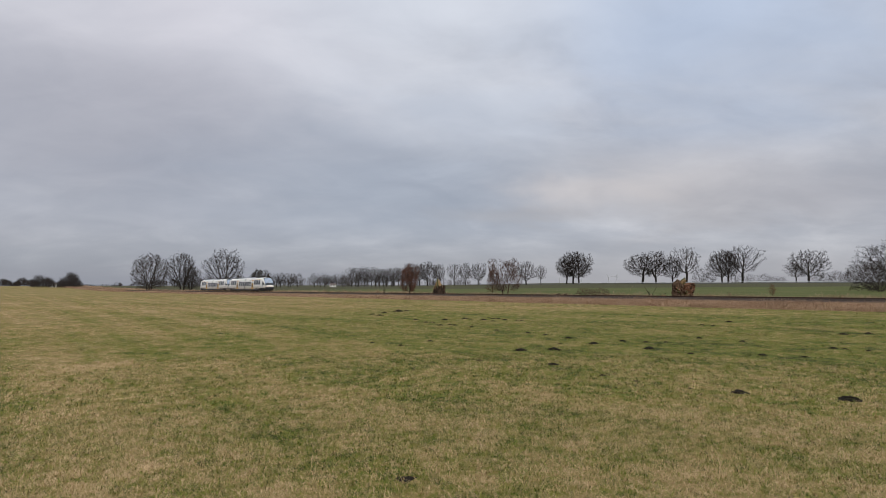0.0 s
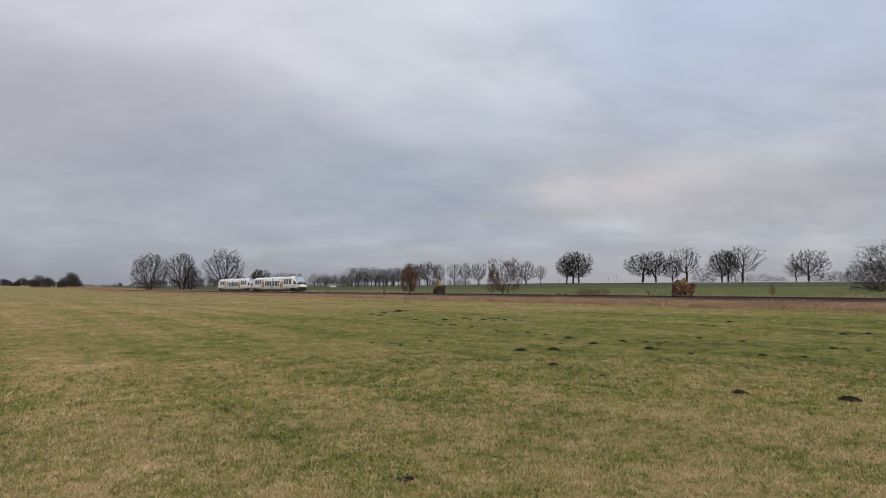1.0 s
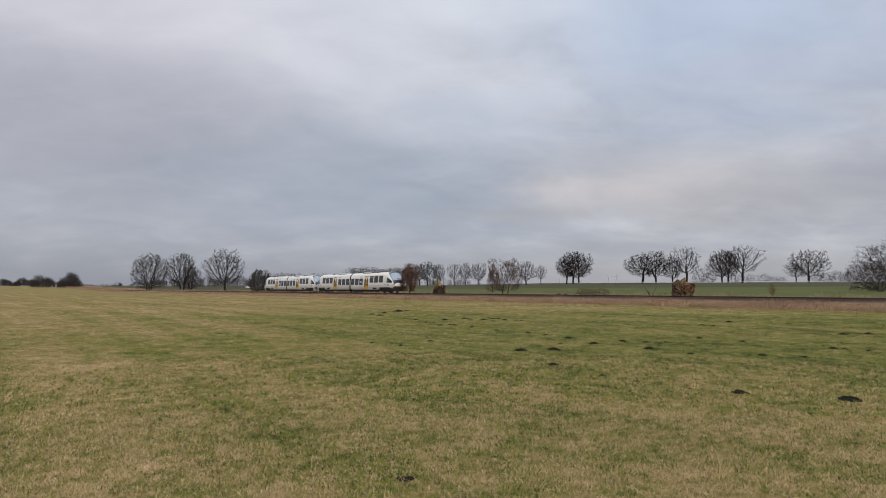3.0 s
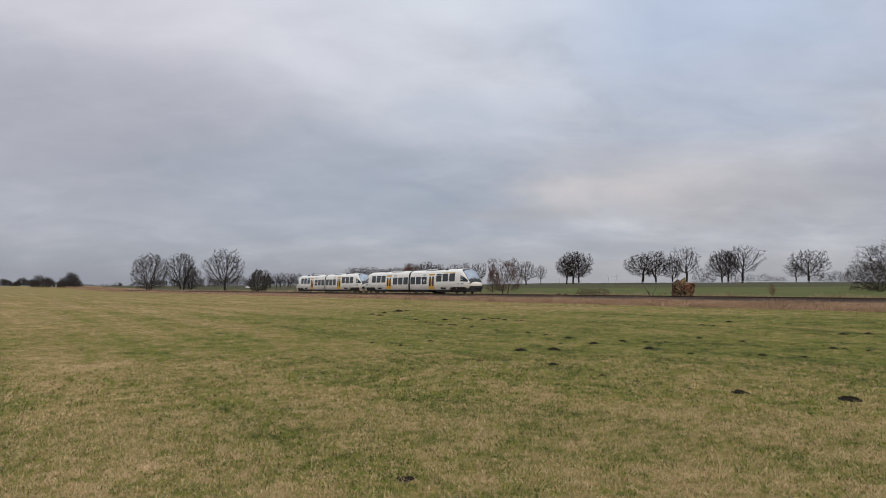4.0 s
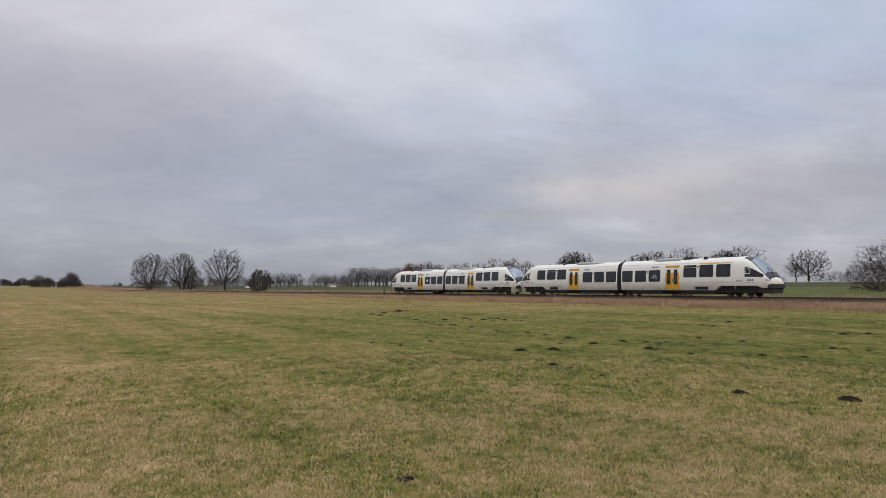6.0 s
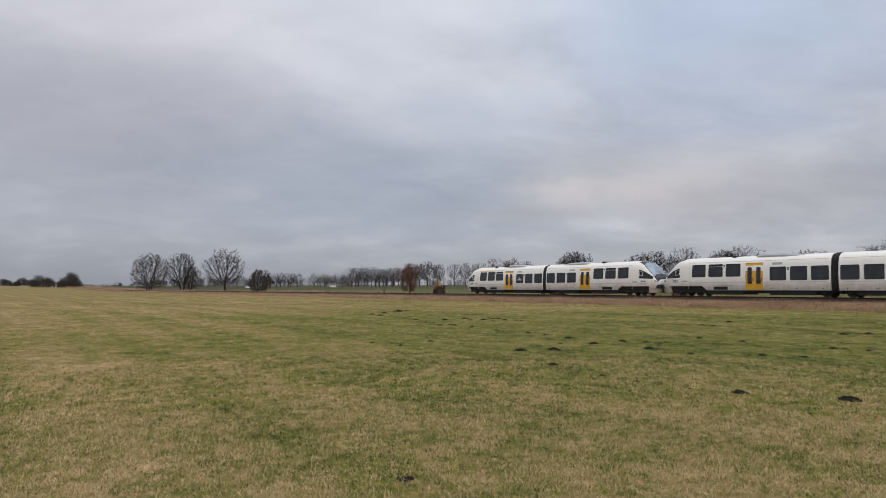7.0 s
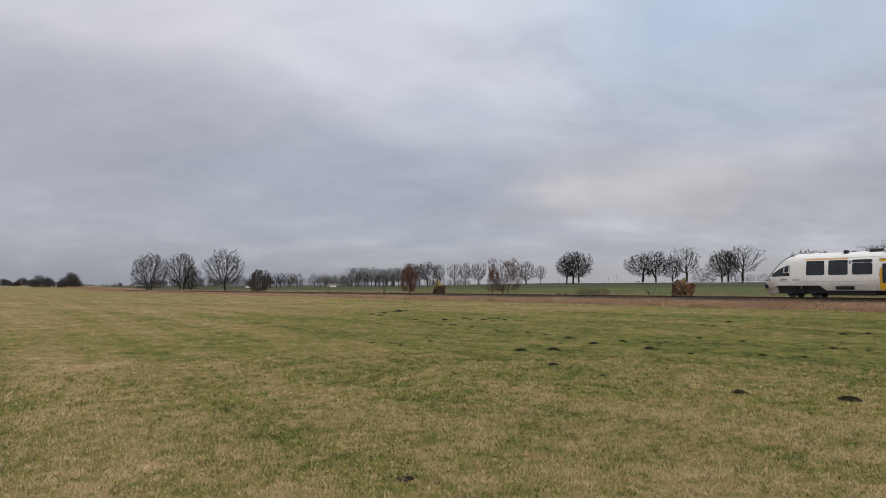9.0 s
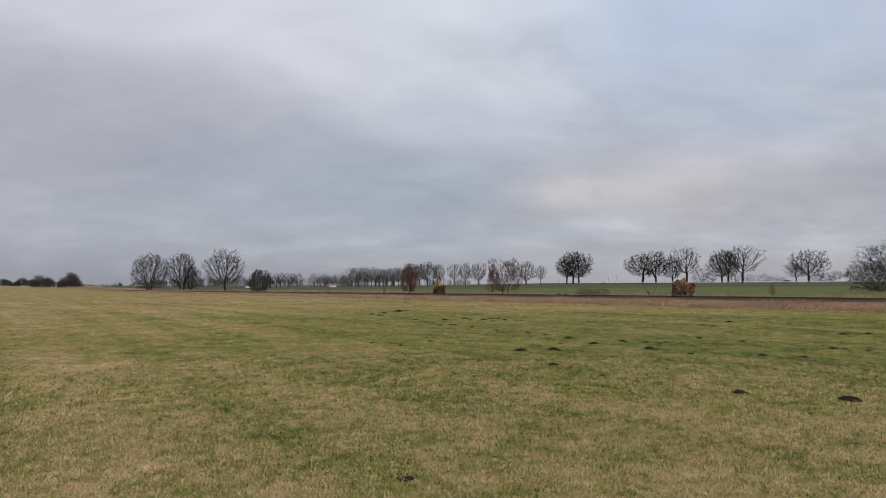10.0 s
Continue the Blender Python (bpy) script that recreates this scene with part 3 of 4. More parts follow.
        sh = Shape().quad_grid([r[::-1] for r in rows])
        rim = lambda gg: [*gg[0], *(r[-1] for r in gg[1:-1]), *gg[-1][::-1], *(r[0] for r in gg[-2:0:-1])]
        edge = rim(rows)
        sh.quad_grid([edge, [p - Vector((0.03, p.y * 0.03, 0.05)) for p in edge]], True)
        part(name, sh, mat, unit, lab)
    part("wiper", Shape().tube([(16.78, -0.1, 2.17), (16.35, -0.45, 2.72)], [0.02, 0.015], 5), BLACK, unit)
    # bumper, snow plough, coupler
    b = Shape()
    rows = []
    for x, w, z0, z1 in ((16.70, 1.20, 0.84, 0.98), (16.90, 1.17, 0.80, 1.14), (17.10, 1.06, 0.78, 1.20), (17.30, 0.86, 0.78, 1.20), (17.38, 0.60, 0.82, 1.15)):
        rows.append([(x, -w, z0), (x, -w - 0.02, (z0 + z1) / 2), (x, -w, z1), (x, w, z1), (x, w + 0.02, (z0 + z1) / 2), (x, w, z0)])
    b.quad_grid(rows, True).cap(rows[-1])
    part("bumper", b, BUMPER, unit, "dark bumper below the nose")
    p = Shape()
    rows = [[(x, -w, z1), (x, w, z1), (x - 0.1, w * 0.95, z0), (x - 0.1, -w * 0.95, z0)] for x, w, z0, z1 in ((15.95, 1.31, 0.36, 0.90), (16.5, 1.25, 0.32, 0.88), (17.0, 1.04, 0.32, 0.86), (17.22, 0.76, 0.36, 0.84))]
    p.quad_grid(rows, True).cap(rows[-1]).cap(rows[0][::-1])
    part("rail_guard", p, DARK if first else PAINT, unit, "dark plough under the nose" if first else "dirty white plough under the nose")
    part("underframe", Shape().box(0.6, 16.3, -1.12, 1.12, 0.33, 1.10, 0.05), DARK, unit, "dark underframe")
    part("coupler", Shape().tube([(16.9, 0, 0.98), (17.25, 0, 0.98)], [0.12, 0.12], 8).box(17.2, 17.305, -0.22, 0.22, 0.8, 1.14, 0.03), DARK, unit, "dark automatic coupler")
    bogie(unit, 13.9)
    # roof gear
    if first:
        h = Shape()
        rows = [[(x, -w, 3.66), (x, -w, 3.66 + hh * 0.6), (x, -w * 0.8, 3.72 + hh), (x, w * 0.8, 3.72 + hh), (x, w, 3.66 + hh * 0.6), (x, w, 3.66)] for x, w, hh in ((4.2, 0.8, 0.06), (4.9, 0.95, 0.24), (7.4, 0.95, 0.26), (7.6, 0.9, 0.2))]
        h.quad_grid(rows, True).cap(rows[0]).cap(rows[-1][::-1])
        part("roof_unit", h, ROOF_GREY, unit, "pale grey roof air conditioner")
        part("roof_fan", Shape().box(7.75, 8.7, -0.75, 0.75, 3.66, 3.98, 0.08), DARK, unit, "dark roof cooler")
        for y in (-0.7, 0.7):
            part("exhaust", Shape().box(10.2, 10.55, y - 0.2, y + 0.2, 3.55, 3.95, 0.05), BLACK, unit, "black exhaust")
    else:
        h = Shape()
        rows = [[(x, -w, 3.66), (x, -w, 3.66 + hh * 0.6), (x, -w * 0.8, 3.72 + hh), (x, w * 0.8, 3.72 + hh), (x, w, 3.66 + hh * 0.6), (x, w, 3.66)] for x, w, hh in ((2.7, 0.8, 0.05), (4.2, 0.95, 0.22), (6.6, 0.95, 0.22), (7.0, 0.8, 0.12))]
        h.quad_grid(rows, True).cap(rows[0]).cap(rows[-1][::-1])
        part("roof_unit", h, ROOF_GREY, unit, "pale grey roof air conditioner")
        part("exhaust", Shape().box(9.0, 9.4, -0.8, 0.8, 3.6, 3.92, 0.05), BLACK, unit, "black exhaust")
    part("antenna", Shape().tube([(12.4, 0, 3.8), (12.38, 0, 4.0)], [0.05, 0.02], 6), BLACK, unit)


def make_unit():
    """A two-car unit. Both cars are built the same way round; the second is turned about the joint."""
    unit = new("railcar")
    tagged(unit, "white two-car diesel railcar with yellow doors on the track", "train", "coupled railcars")
    half_unit(unit, True)
    before = set(unit.children_recursive)
    half_unit(unit, False)
    about = Matrix.Rotation(math.pi, 4, "Z")
    for o in set(unit.children_recursive) - before:
        o.data.transform(about)
    bogie(unit, 0.0)
    g = Shape()
    rows = []
    for k in range(13):
        x = -0.324 + 0.054 * k
        d = 0.07 if k % 2 else 0.0
        zs = [z for z in SIDE_Z if z > 0.5]
        r = [(x, -float(np.interp(z, SIDE_Z, SIDE_Y)) + 0.02 + d, z - d * 0.5) for z in zs] + [(x, float(np.interp(z, SIDE_Z, SIDE_Y)) - 0.02 - d, z - d * 0.5) for z in zs[-2::-1]]
        rows.append(r)
    g.quad_grid(rows, True)
    part("gangway_bellows", g, BLACK, unit, "black folded gangway bellows")
    return unit


front_unit = make_unit()
rear_unit = copy_thing(front_unit, Matrix())
for child in rear_unit.children:
    if child.name.startswith("rail_guard"):
        child.data = child.data.copy()
        child.data.materials[0] = PAINT
        child["label"] = "dirty white plough under the nose"
front_unit["label"] = "leading white two-car diesel railcar with yellow doors"
rear_unit["label"] = "trailing white two-car diesel railcar coupled behind another"


# ---- trees ----
def grow(seed, height=10.0, width=10.0, trunk=0.30, clear=0.22, points=1250, stems=1, thick=1.0, ragged=0.18, skirt=1.0, twigs=5, fork=0.9):
    """A bare tree whose branches reach out for free room in an uneven domed crown: its trunk and limbs, and its fine branches."""
    rng = np.random.default_rng(seed)
    wood, fine = Shape(), Shape()
    z0, a = height * clear, width / 2
    zc = z0 + (height - z0) * 0.40
    waves = rng.uniform(0, 6.3, 4)
    step, tip = height * 0.026, 0.0085 * thick * height / 10

    # free room: points inside the crown, more of them towards its skin
    room = np.zeros((0, 3))
    while len(room) < points:
        p = rng.uniform(-1, 1, (4000, 3)) * (a, a, height / 2) + (0, 0, height / 2)
        dz = p[:, 2] - zc
        h = np.where(dz > 0, dz / (height - zc), dz / (zc - z0 * 0.8 + 0.01) * skirt)
        az, el = np.arctan2(p[:, 1], p[:, 0]), np.arctan2(dz, np.hypot(p[:, 0], p[:, 1]))
        lobe = 1 + ragged * (np.sin(3 * az + waves[0]) * np.sin(2 * el + waves[1]) + 0.8 * np.sin(5 * az + waves[2]) * np.sin(4 * el + waves[3]) - 0.4)
        rho = np.sqrt((p[:, 0] / a) ** 2 + (p[:, 1] / a) ** 2 + h * h) / lobe
        room = np.concatenate([room, p[(rho < 1) & (p[:, 2] > z0 * 0.8) & (rng.uniform(0, 1, 4000) < 0.15 + 0.85 * rho ** 2)]])
    room = room[:points]

    nodes, parent = [], []
    for k in range(stems):
        spread = 0 if stems == 1 else 0.11 * width
        base = np.array([*rng.uniform(-spread, spread, 2), -0.3])
        lean = np.array([*(base[:2] * 1.2 / height + rng.normal(0, 0.05, 2)), 1.0])
        n = max(3, int((z0 * fork + 0.3) / step) + 1)
        for i in range(n):
            parent.append(-1 if i == 0 else len(nodes) - 1)
            nodes.append(base + lean * step * i + np.array([*rng.normal(0, step * 0.12, 2), 0]) * (i > 0))
    pts = np.array(nodes)
    gap = np.linalg.norm(room[:, None] - pts[None], axis=2)
    near, dist = gap.argmin(1), gap.min(1)
    kids = collections.Counter(parent)
    for _ in range(110):
        live = dist < 1e8
        if not live.any():
            break
        pull = np.zeros((len(nodes), 3))
        arr = np.array(nodes)
        np.add.at(pull, near[live], (room[live] - arr[near[live]]) / dist[live][:, None])
        fresh = []
        for i in np.unique(near[live]):
            if kids[i] > 3:
                continue
            d = pull[i] / (np.linalg.norm(pull[i]) + 1e-6) + rng.normal(0, 0.16, 3) + (0, 0, 0.12)
            fresh.append(arr[i] + d / np.linalg.norm(d) * step)
            parent.append(int(i))
            kids[i] += 1
        if not fresh:
            break
        o = len(nodes)
        nodes.extend(fresh)
        g = np.linalg.norm(room[:, None] - np.array(fresh)[None], axis=2)
        better = (g.min(1) < dist) & live
        near[better], dist[better] = g.argmin(1)[better] + o, g.min(1)[better]
        dist[dist < step * 1.3] = 1e9

    count = np.zeros(len(nodes))
    children = collections.defaultdict(list)
    for i in range(len(nodes) - 1, -1, -1):
        count[i] = max(count[i], 1)
        if parent[i] >= 0:
            count[parent[i]] += count[i]
            children[parent[i]].append(i)
    most = max(count[i] for i in range(len(nodes)) if parent[i] < 0)
    power = math.log(trunk / tip) / math.log(most)
    radius = (tip * count ** power).tolist()
    for i in range(len(nodes)):
        if parent[i] >= 0 and i == max(children[parent[i]], key=lambda c: count[c]):
            continue
        chain = [i] if parent[i] < 0 else [parent[i], i]
        while children[chain[-1]]:
            chain.append(max(children[chain[-1]], key=lambda c: count[c]))
        if len(chain) < 2:
            continue
        r = [radius[c] for c in chain]
        if parent[i] >= 0:
            r[0] = r[1]
        else:
            r[0] *= 1.3
        big = r[0] > 0.045 * height / 10
        (wood if big else fine).tube([nodes[c] for c in chain], r, 6 if r[0] > 0.14 else 4 if big else 3, False)
    middle = np.array([0, 0, zc * 0.7])
    for i in range(len(nodes)):
        if radius[i] > tip * 4.0 or nodes[i][2] < z0 * 0.8:
            continue
        out = nodes[i] - middle
        out = out / (np.linalg.norm(out) + 1e-6)
        for _ in range(twigs):
            d = out * 0.7 + rng.normal(0, 0.6, 3) + (0, 0, 0.15)
            d = d / np.linalg.norm(d) * height * rng.uniform(0.03, 0.075)
            w = np.cross(d, rng.normal(0, 1, 3))
            w = w / (np.linalg.norm(w) + 1e-6) * tip * 1.25
            p = nodes[i] + rng.normal(0, step * 0.25, 3)
            o = len(fine.v)
            fine.v.extend((tuple(p - w), tuple(p + w), tuple(p + d)))
            fine.f.append((o, o + 1, o + 2))
    return wood, fine


def leaves_on(shape, seed, count, size):
    """Small withered leaves hung on the points of a crown."""
    rng = random.Random(seed)
    out = Shape()
    for _ in range(count):
        p = Vector(rng.choice(shape.v)) + Vector((rng.gauss(0, 0.08), rng.gauss(0, 0.08), rng.gauss(0, 0.08)))
        a = Vector((rng.gauss(0, 1), rng.gauss(0, 1), rng.gauss(0, 1))).normalized() * size * rng.uniform(0.6, 1.3)
        b = a.orthogonal().normalized() * size * 0.45
        o = len(out.v)
        out.v.extend((tuple(p), tuple(p + a * 0.5 + b), tuple(p + a), tuple(p + a * 0.5 - b)))
        out.f.append((o, o + 1, o + 2, o + 3))
    return out


def spot(bearing, depth):
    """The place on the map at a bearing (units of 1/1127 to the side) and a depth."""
    return ((bearing - 784) / 1127.0 * depth, depth)


def sized(bearing, depth, top, broad, turn_z, tall=10.0, wide=10.0):
    """The pose of a tree whose top and breadth are given as angles in units of 1/1127."""
    x, y = spot(bearing, depth)
    z = gz(x, y)
    h = (1.6 + (511.5 - top) / 1127 * depth - z) / tall
    w = 0.99 * broad / 1127 * depth / wide
    return Matrix.Translation((x, y, z)) @ Matrix.Rotation(turn_z, 4, "Z") @ Matrix.Diagonal((w, w, h, 1))


def tree(name, shapes, m, label, category="tree", group="", bark_mat=None, twig_mat=None):
    wood, fine = shapes
    t = tagged(new(name), label, category, group)
    part("trunk", wood, bark_mat or BARK, t)
    part("crown", fine, twig_mat or TWIG, t, flat=True)
    t.matrix_world = m
    return t


def plant(ob, m):
    """A copy of a tree at the pose m, with its own size."""
    c = copy_thing(ob, Matrix())
    c.matrix_basis = m
    return c


def road_line(k):
    """The road's middle: k = 0 towards the right end, 1 towards the far end."""
    return 169 - 289 * k, 370 + 210 * k


def road_depth(bearing):
    k = np.linspace(-0.6, 1.4, 800)
    xs, ys = road_line(k)
    return float(ys[np.argmin(np.abs(xs / ys * 1127 + 784 - bearing))])


OAK = "bare winter oak with a broad crown beside the road"
KINDS = [grow(3, clear=0.27, thick=1.4), grow(8, clear=0.25, thick=1.4, ragged=0.22), grow(14, clear=0.22, thick=1.4), grow(21, clear=0.32, points=750, thick=1.6, ragged=0.26, twigs=3),
         grow(33, clear=0.24, stems=2, thick=1.4), grow(41, clear=0.22, points=480, thick=1.8, ragged=0.2, twigs=3), grow(42, clear=0.26, points=480, thick=1.8, ragged=0.22, twigs=3), grow(43, clear=0.20, points=480, thick=1.8, ragged=0.24, twigs=3)]


def make_road_trees():
    rng = random.Random(11)
    first = {}

    def put(bearing, depth, top, broad, kind):
        m = sized(bearing, depth, top, broad, rng.uniform(0, 6.28))
        if kind in first:
            plant(first[kind], m)
        else:
            first[kind] = tree("oak_tree", KINDS[kind], m, OAK, "tree", "roadside oaks")

    # bearing, top, breadth, kind
    single = ((1002, 453, 44, 0), (1014, 446, 54, 2), (1024, 446, 56, 1), (1136, 449, 68, 0), (1160, 445, 56, 1), (1190, 453, 38, 2), (1214, 437, 58, 3), (1277, 442, 52, 2), (1285, 443, 52, 4),
              (1313, 434, 70, 3), (1430, 443, 72, 1), (1408, 464, 40, 3))
    for bearing, top, broad, kind in single:
        put(bearing, road_depth(bearing) + 9 + rng.uniform(-2, 3), top, broad, kind)
    beyond = ((931, 462, 36, 2), (957, 469, 21, 3), (846, 466, 32, 1), (824, 465, 22, 0), (804, 466, 32, 3), (776, 466, 26, 4), (757, 463, 40, 2), (742, 467, 30, 0), (728, 466, 28, 1))
    for bearing, top, broad, kind in beyond:
        put(bearing, min(road_depth(bearing) + 9, 430), top, broad, kind)
    for i in range(16):
        put(622 + i * 7.0 + rng.uniform(-2, 2), 440 + rng.uniform(-18, 18), rng.uniform(471, 478), rng.uniform(26, 38), 5 + i % 3)
    for i in range(15):
        bearing = 470 + i * 9.6 + rng.uniform(-3, 3)
        if not 540 < bearing < 550:
            put(bearing, 560 + rng.uniform(-20, 20), rng.uniform(482, 488), rng.uniform(22, 32), 5 + (i + 1) % 3)
    scrub = None
    for bearing, top, broad in ((1238, 474, 30), (1256, 480, 26), (1298, 482, 24), (1326, 485, 20), (1350, 484, 24), (1366, 488, 20), (1382, 490, 18), (1446, 484, 26), (1462, 481, 30), (1481, 478, 28), (1494, 481, 22), (1510, 474, 32), (1530, 468, 36)):
        m = sized(bearing, road_depth(bearing) + 22 + rng.uniform(-5, 12), top, broad, rng.uniform(0, 6.28))
        if scrub:
            plant(scrub, m)
        else:
            scrub = tree("roadside_shrub", grow(60, trunk=0.14, clear=0.06, points=450, stems=3, thick=1.4, ragged=0.3, skirt=0.75, twigs=4), m, "thin bare shrub beside the road", "shrub", "roadside shrubs")
    return first


oaks = make_road_trees()


# trees and bushes close behind the railway
def make_near_trees():
    many = grow(31, trunk=0.24, clear=0.07, points=2200, stems=3, thick=1.5, ragged=0.12, skirt=0.80, fork=2.2)
    one = tree("field_tree", many, sized(267, 335, 448, 64, 0.4), "bare many-stemmed tree beside the railway", group="trees by the railway")
    pair = grow(32, trunk=0.26, clear=0.12, points=2000, stems=2, thick=1.5, ragged=0.18, skirt=0.85, fork=1.8)
    tree("field_tree", pair, sized(322, 345, 447, 58, 2.1), "bare two-stemmed tree beside the railway", group="trees by the railway")
    plant(one, sized(338, 356, 470, 40, 4.4))
    tall = grow(47, trunk=0.28, clear=0.16, points=1700, thick=1.4, ragged=0.18, skirt=0.85, twigs=4)
    tree("field_tree", tall, sized(399, 292, 441, 72, 1.0), "tall bare tree with spreading crown beside the railway", group="trees by the railway")
    c = grow(52, 4.0, 4.4, 0.10, 0.06, 1400, 3, thick=2.3, ragged=0.12, skirt=0.8, twigs=8)
    tree("thorn_bush", c, sized(460, 184, 476, 42, 0.0, 4.0, 4.4), "dense dark thorn bush beside the railway", "bush", twig_mat=IVY)
    d = grow(64, 5.0, 3.4, 0.09, 0.12, 900, thick=1.2, ragged=0.25, skirt=0.7)
    young = tree("young_oak", d, sized(725, 114, 466, 34, 0.5, 5.0, 3.4), "young oak with withered red-brown leaves by the railway", twig_mat=BUSH)
    part("leaves", leaves_on(d[1], 3, 5600, 0.11), LEAF, young, "withered brown leaves", flat=True)
    e = grow(71, 5.4, 5.2, 0.09, 0.13, 1900, 3, thick=1.3, ragged=0.30, skirt=1.0, twigs=6)
    tree("hawthorn_bush", e, sized(895, 94, 458, 66, 0.0, 5.4, 5.2), "bare reddish hawthorn bush beside the railway", "bush", bark_mat=BUSH, twig_mat=BUSH)
    f = grow(77, 4.2, 2.2, 0.06, 0.12, 700, thick=1.2, ragged=0.25)
    small = tree("young_oak", f, sized(872, 96, 468, 24, 0.0, 4.2, 2.2), "small young oak keeping some brown leaves", bark_mat=BUSH, twig_mat=BUSH)
    part("leaves", leaves_on(f[1], 4, 1300, 0.10), LEAF, small, "withered brown leaves", flat=True)
    g = grow(83, 6.0, 7.0, 0.06, 0.03, 2000, 6, thick=1.0, ragged=0.3, skirt=0.5, twigs=7)
    hedge = tree("hedge_bush", g, sized(1556, 98, 457, 104, 1.0, 6.0, 7.0), "bare brown thorn hedge beyond the railway", "bush")
    plant(hedge, sized(1553, 108, 470, 42, 2.4, 6.0, 7.0))
    w = grow(86, clear=0.24, points=1300, thick=1.1, ragged=0.25, twigs=5)
    tree("oak_tree", w, sized(1592, 135, 424, 150, 0.6), "gnarled bare oak with crooked limbs beyond the railway", group="roadside oaks")
    h = grow(90, 1.4, 1.0, 0.02, 0.08, 160, thick=1.6, ragged=0.3, twigs=2)
    sap = tree("sapling", h, sized(1365, 76, 503, 13, 0.0, 1.4, 1.0), "small sapling with a few brown leaves", "sapling", bark_mat=BUSH, twig_mat=BUSH)
    part("leaves", leaves_on(h[1], 6, 420, 0.07), LEAF, sap, flat=True)
    br = grow(95, 1.2, 2.4, 0.02, 0.02, 700, 6, thick=2.0, ragged=0.2, skirt=0.6, twigs=6)
    low = tree("bramble_bush", br, sized(1036, 88, 508, 36, 0.0, 1.2, 2.4), "low reddish bramble thicket by the railway", "bush", group="brambles", bark_mat=BUSH, twig_mat=BUSH)
    plant(low, sized(1062, 87, 509, 36, 2.0, 1.2, 2.4))


make_near_trees()


# ---- stumps, molehills, traffic ----
def lump(seed, path, radii, sides=14, rough=0.12, jag=0.0):
    """A rough piece of timber along a path, with a torn top."""
    rng = random.Random(seed)
    sh = Shape()
    rows = []
    path = [Vector(p) for p in path]
    for i, p in enumerate(path):
        d = (path[min(i + 1, len(path) - 1)] - path[max(i - 1, 0)]).normalized()
        a = d.cross(Vector((0.2, 1, 0.1))).normalized()
        b = d.cross(a)
        ring = []
        for k in range(sides):
            t = 2 * math.pi * k / sides
            r = radii[i] * (1 + rng.uniform(-rough, rough) + 0.12 * math.sin(3 * t + seed))
            ring.append(p + r * (math.cos(t) * a + math.sin(t) * b) + d * (rng.uniform(-jag, jag) if i == len(path) - 1 else 0))
        rows.append(ring)
    sh.quad_grid(rows, True)
    o = len(sh.v)
    sh.v.append(tuple(path[-1] - (path[-1] - path[-2]) * 0.25))
    w = o - sides
    sh.f.extend((w + k, w + (k + 1) % sides, o) for k in range(sides))
    return sh


